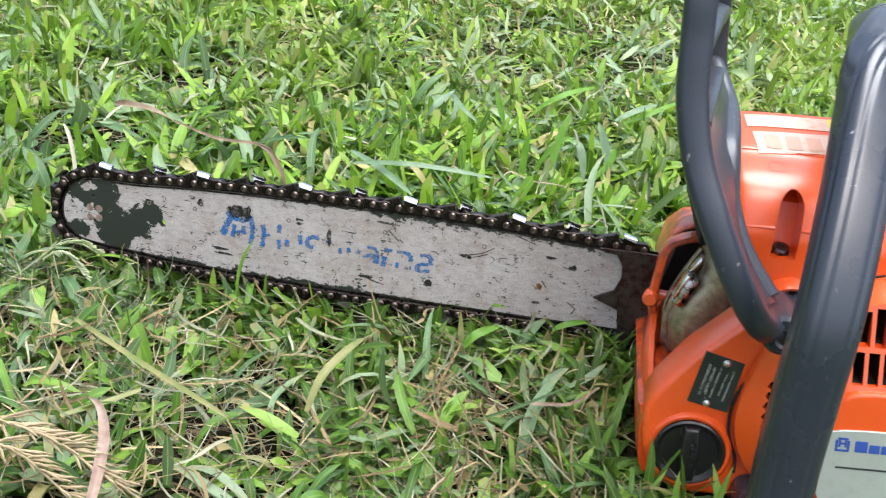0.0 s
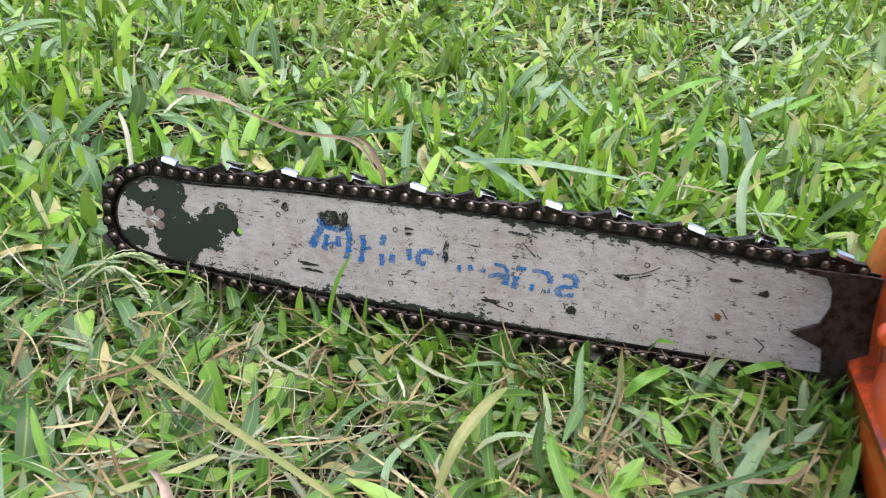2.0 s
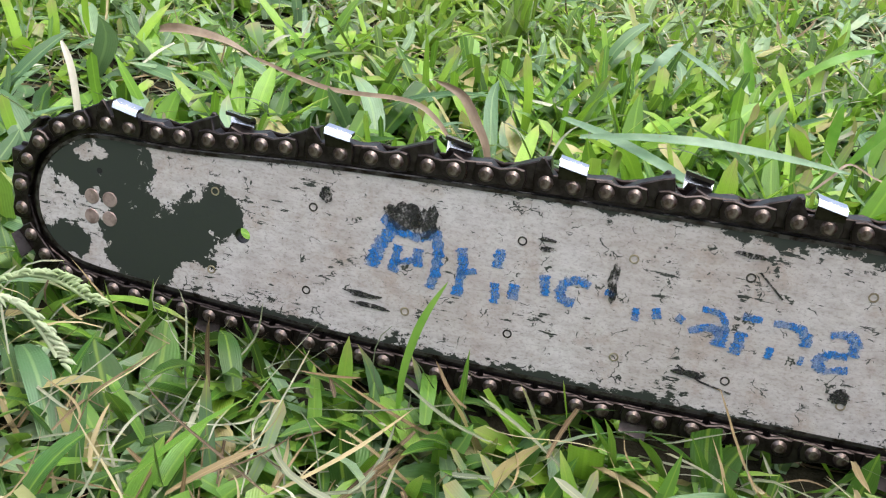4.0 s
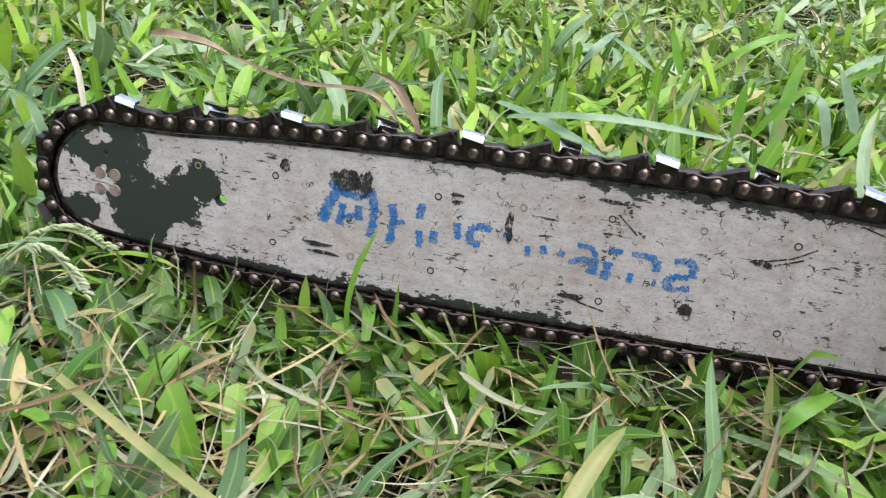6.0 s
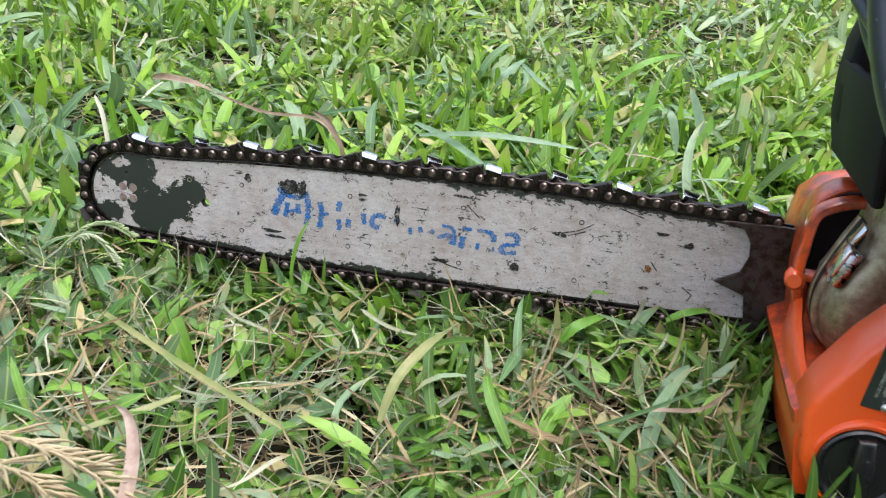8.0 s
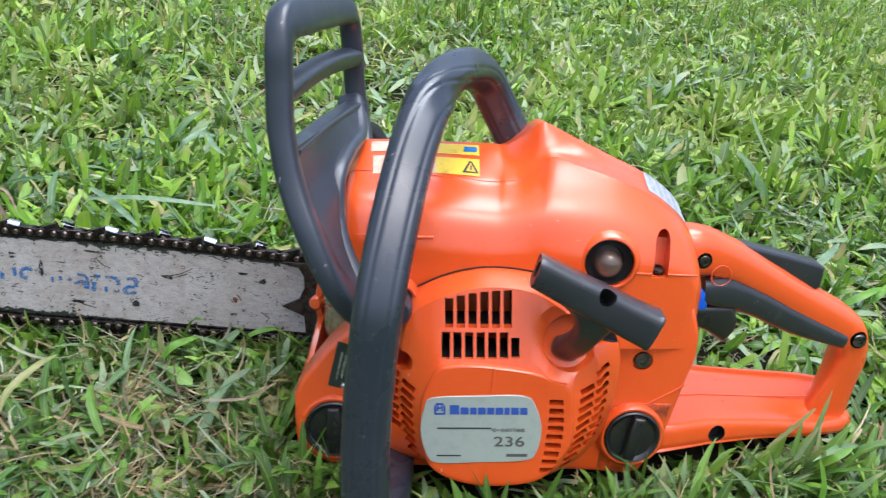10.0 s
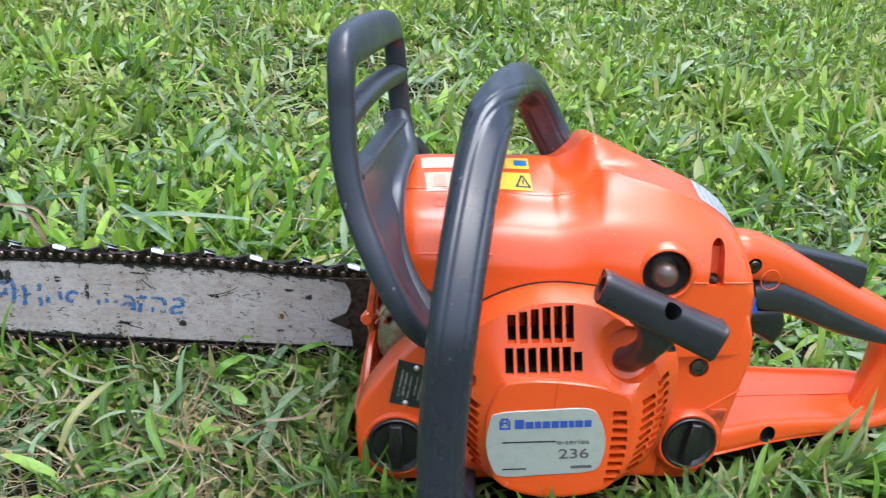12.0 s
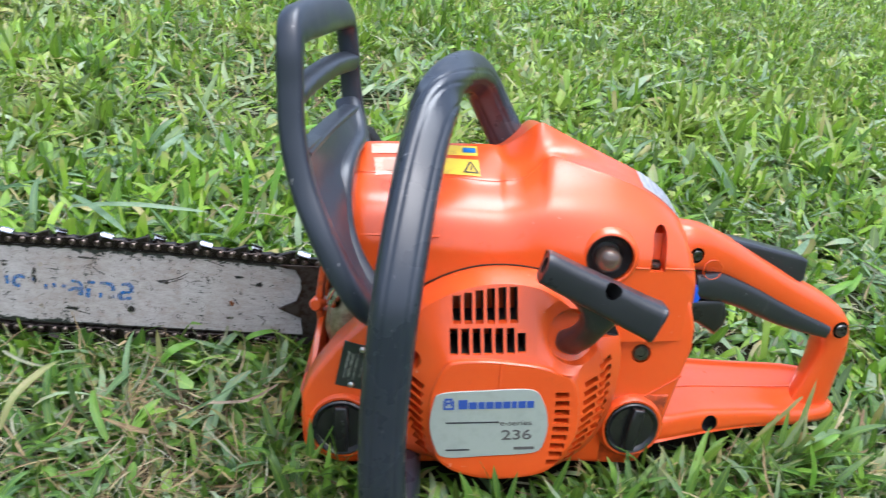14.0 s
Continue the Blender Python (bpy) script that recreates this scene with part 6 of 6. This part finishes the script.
leaf("grass_leaf", [(0.017, 0.459, -0.035), (0.011, 0.459, -0.019), (0.004, 0.459, 0.001)], 0.0087, FRESH, "broad bright green grass leaf in a tuft")
leaf("grass_leaf", [(0.056, 0.320, -0.057), (0.056, 0.320, -0.035), (0.057, 0.320, -0.013)], 0.0078, FRESH, "broad bright green grass leaf in a tuft")
leaf("grass_leaf", [(0.083, 0.326, -0.049), (0.088, 0.336, -0.020), (0.095, 0.346, 0.008)], 0.0090, FRESH, "broad bright green grass leaf in a tuft")
leaf("grass_leaf", [(0.068, 0.315, -0.049), (0.082, 0.310, -0.025), (0.095, 0.305, -0.011), (0.103, 0.300, -0.013)], 0.0079, FRESH, "bright green grass leaf arching over")
leaf("grass_leaf", [(0.101, 0.333, -0.018), (0.111, 0.325, -0.024), (0.119, 0.317, -0.055)], 0.0091, BLUEGREEN, "broad blue-green grass leaf bent over")
leaf("grass_leaf", [(0.052, 0.492, -0.023), (0.083, 0.502, -0.003), (0.121, 0.561, 0.001)], 0.0092, FRESH, "deep green grass leaf lying over the tuft")
leaf("grass_leaf", [(0.154, 0.491, -0.026), (0.184, 0.501, -0.011), (0.224, 0.579, -0.005)], 0.0082, FRESH, "deep green grass leaf lying over the tuft")
leaf("grass_leaf", [(0.144, 0.462, -0.018), (0.165, 0.479, -0.007), (0.191, 0.525, -0.004)], 0.0090, BLUEGREEN, "broad blue-green grass leaf bent over")
leaf("grass_leaf", [(0.041, 0.304, -0.058), (0.038, 0.304, -0.042), (0.031, 0.304, -0.027)], 0.0130, TAN, "broad reddish-green leaf of a weed")
leaf("grass_leaf", [(0.143, 0.355, -0.048), (0.135, 0.361, -0.025), (0.124, 0.367, -0.002)], 0.0105, BLUEGREEN, "broad blue-green grass leaf bent over")
leaf("grass_leaf", [(0.126, 0.308, -0.051), (0.141, 0.314, -0.031), (0.144, 0.320, -0.016)], 0.0080, FRESH, "broad bright green grass leaf in a tuft")
leaf("dry_twig", [(0.032, 0.213, -0.047), (0.042, 0.218, -0.037), (0.052, 0.230, -0.031), (0.069, 0.230, -0.037), (0.094, 0.230, -0.037), (0.122, 0.249, -0.046)], 0.0016, BROWN, "curled brown dry twig in the grass", "twig", shape=0.3)
leaf("grass_leaf", [(0.645, 0.175, -0.066), (0.665, 0.172, -0.051), (0.696, 0.194, -0.045)], 0.0088, FRESH, "broad green grass leaf at the rear of the saw")
leaf("grass_leaf", [(0.685, 0.193, -0.065), (0.692, 0.188, -0.051), (0.724, 0.233, -0.048)], 0.0072, FRESH, "broad green grass leaf at the rear of the saw")
leaf("grass_leaf", [(0.758, 0.316, -0.056), (0.743, 0.232, -0.043), (0.763, 0.211, -0.056)], 0.0090, FRESH, "broad green grass leaf at the rear of the saw")
leaf("grass_leaf", [(0.636, 0.249, -0.059), (0.653, 0.247, -0.040), (0.693, 0.307, -0.035)], 0.0095, BLUEGREEN, "broad blue-green grass leaf bent over")
leaf("grass_leaf", [(0.637, -0.025, -0.093), (0.657, -0.027, -0.074), (0.713, 0.027, -0.081)], 0.0125, BLUEGREEN, "broad blue-green grass leaf bent over")
leaf("grass_leaf", [(0.672, -0.023, -0.094), (0.657, -0.023, -0.073), (0.642, -0.023, -0.051)], 0.0049, FRESH, "thin bright green grass leaf")
leaf("grass_leaf", [(0.609, -0.119, -0.106), (0.603, -0.119, -0.094), (0.598, -0.119, -0.077)], 0.0080, FRESH, "broad green grass leaf at the rear of the saw")
leaf("grass_leaf", [(0.534, -0.125, -0.108), (0.533, -0.125, -0.090), (0.526, -0.125, -0.070)], 0.0054, FRESH, "broad green grass leaf at the rear of the saw")
leaf("grass_leaf", [(0.538, -0.099, -0.092), (0.545, -0.107, -0.078), (0.559, -0.100, -0.073)], 0.0060, FRESH, "broad green grass leaf at the rear of the saw")
leaf("grass_stalk", [(0.511, -0.072, -0.094), (0.527, -0.070, -0.077), (0.541, -0.068, -0.060)], 0.0031, TAN, "tan grass sprig before the rear handle", "stalk", shape=0.4)
leaf("dry_stalk", [(0.639, 0.097, -0.062), (0.645, 0.065, -0.065), (0.653, 0.036, -0.068)], 0.0017, TAN, "tan straw lying in the grass", "stalk", shape=0.3)
leaf("dry_stalk", [(0.104, -0.114, -0.078), (0.117, -0.111, -0.078), (0.133, -0.103, -0.078), (0.148, -0.080, -0.076)], 0.0025, BROWN, "brown dry stem lying before the saw", "stalk", shape=0.3)
leaf("grass_leaf", [(0.114, -0.085, -0.091), (0.115, -0.090, -0.076), (0.126, -0.065, -0.074)], 0.0075, BLUEGREEN, "broad blue-green leaf before the bar")
leaf("grass_leaf", [(0.056, -0.048, -0.081), (0.064, -0.045, -0.071), (0.078, -0.028, -0.070)], 0.0072, FRESH, "broad green leaf before the bar")
leaf("grass_leaf", [(0.113, -0.020, -0.070), (0.123, -0.019, -0.064), (0.138, -0.009, -0.064)], 0.0054, FRESH, "broad green leaf before the bar")
leaf("dry_stalk", [(0.082, -0.036, -0.065), (0.088, -0.046, -0.071), (0.096, -0.051, -0.072), (0.111, -0.049, -0.074)], 0.0010, TAN, "tan straw lying in the grass", "stalk", shape=0.3)
leaf("grass_stalk", [(-0.181, -0.123, -0.072), (-0.125, -0.152, -0.076), (-0.055, -0.187, -0.080)], 0.0034, TAN, "pale green grass stalk lying flat", "stalk", shape=0.3)
leaf("grass_stalk", [(-0.140, -0.212, -0.083), (-0.125, -0.193, -0.082), (-0.112, -0.174, -0.081)], 0.0035, TAN, "pale green grass stalk lying flat", "stalk", shape=0.3)
# spiky seed heads
def seed_head(root, tip, n, spread, mat, label, size=0.010):
    """A bent stalk with many fine spikelets."""
    a, b = Vector(root), Vector(tip)
    path = [tuple(a.lerp(b, f) + Vector((0, 0, 0.012 * math.sin(f * math.pi)))) for f in (0, 0.33, 0.66, 1)]
    pts = [SAW @ Vector(p) for p in cr(path, 40)]
    bm = sweep([tuple(p) for p in pts[::6]], oval(0.0007, 0.0007, 6), 16, up=(0, 0.3, 1))
    r = random.Random(5)
    bms = [bm]
    for k in range(n):
        p = pts[8 + int(k / n * 31)]
        d = (pts[-1] - pts[0]).normalized()
        off = Vector((r.uniform(-1, 1), r.uniform(-1, 1), r.uniform(-0.3, 0.8))) * spread
        v = (d + off).normalized() * size * r.uniform(0.7, 1.4)
        bms.append(sweep([tuple(p), tuple(p + v * 0.5 + Vector((0, 0, 0.001))), tuple(p + v)], [oval(w, w, 5) for w in (0.0003, 0.0007, 0.0007, 0.0001)], 4, up=(0.1, 0.2, 1)))
    me = bpy.data.meshes.new("seed_head")
    out = joined(bms)
    out.to_mesh(me)
    out.free()
    me.materials.append(mat)
    me.shade_smooth()
    return tagged(new("seed_head", me), label, "seed head", kind="stuff")


HUSK = leaf_mat("dry_husk", (0.40, 0.31, 0.17), (0.56, 0.47, 0.30), 0.15)
seed_head((-0.185, -0.236, -0.080), (-0.080, -0.262, -0.082), 70, 0.5, HUSK, "straw-coloured feathery grass seed head", 0.017)
seed_head((-0.175, -0.250, -0.084), (-0.098, -0.275, -0.084), 40, 0.45, HUSK, "straw-coloured feathery grass seed head", 0.016)
seed_head((-0.240, -0.072, -0.062), (-0.194, -0.068, -0.050), 60, 0.35, leaf_mat("green_spike", (0.30, 0.40, 0.16), (0.45, 0.52, 0.28)), "slender green grass spike", 0.004)
seed_head((-0.228, -0.082, -0.054), (-0.198, -0.080, -0.064), 50, 0.35, leaf_mat("pale_spike", (0.38, 0.45, 0.25), (0.55, 0.58, 0.38)), "slender pale grass spike", 0.004)
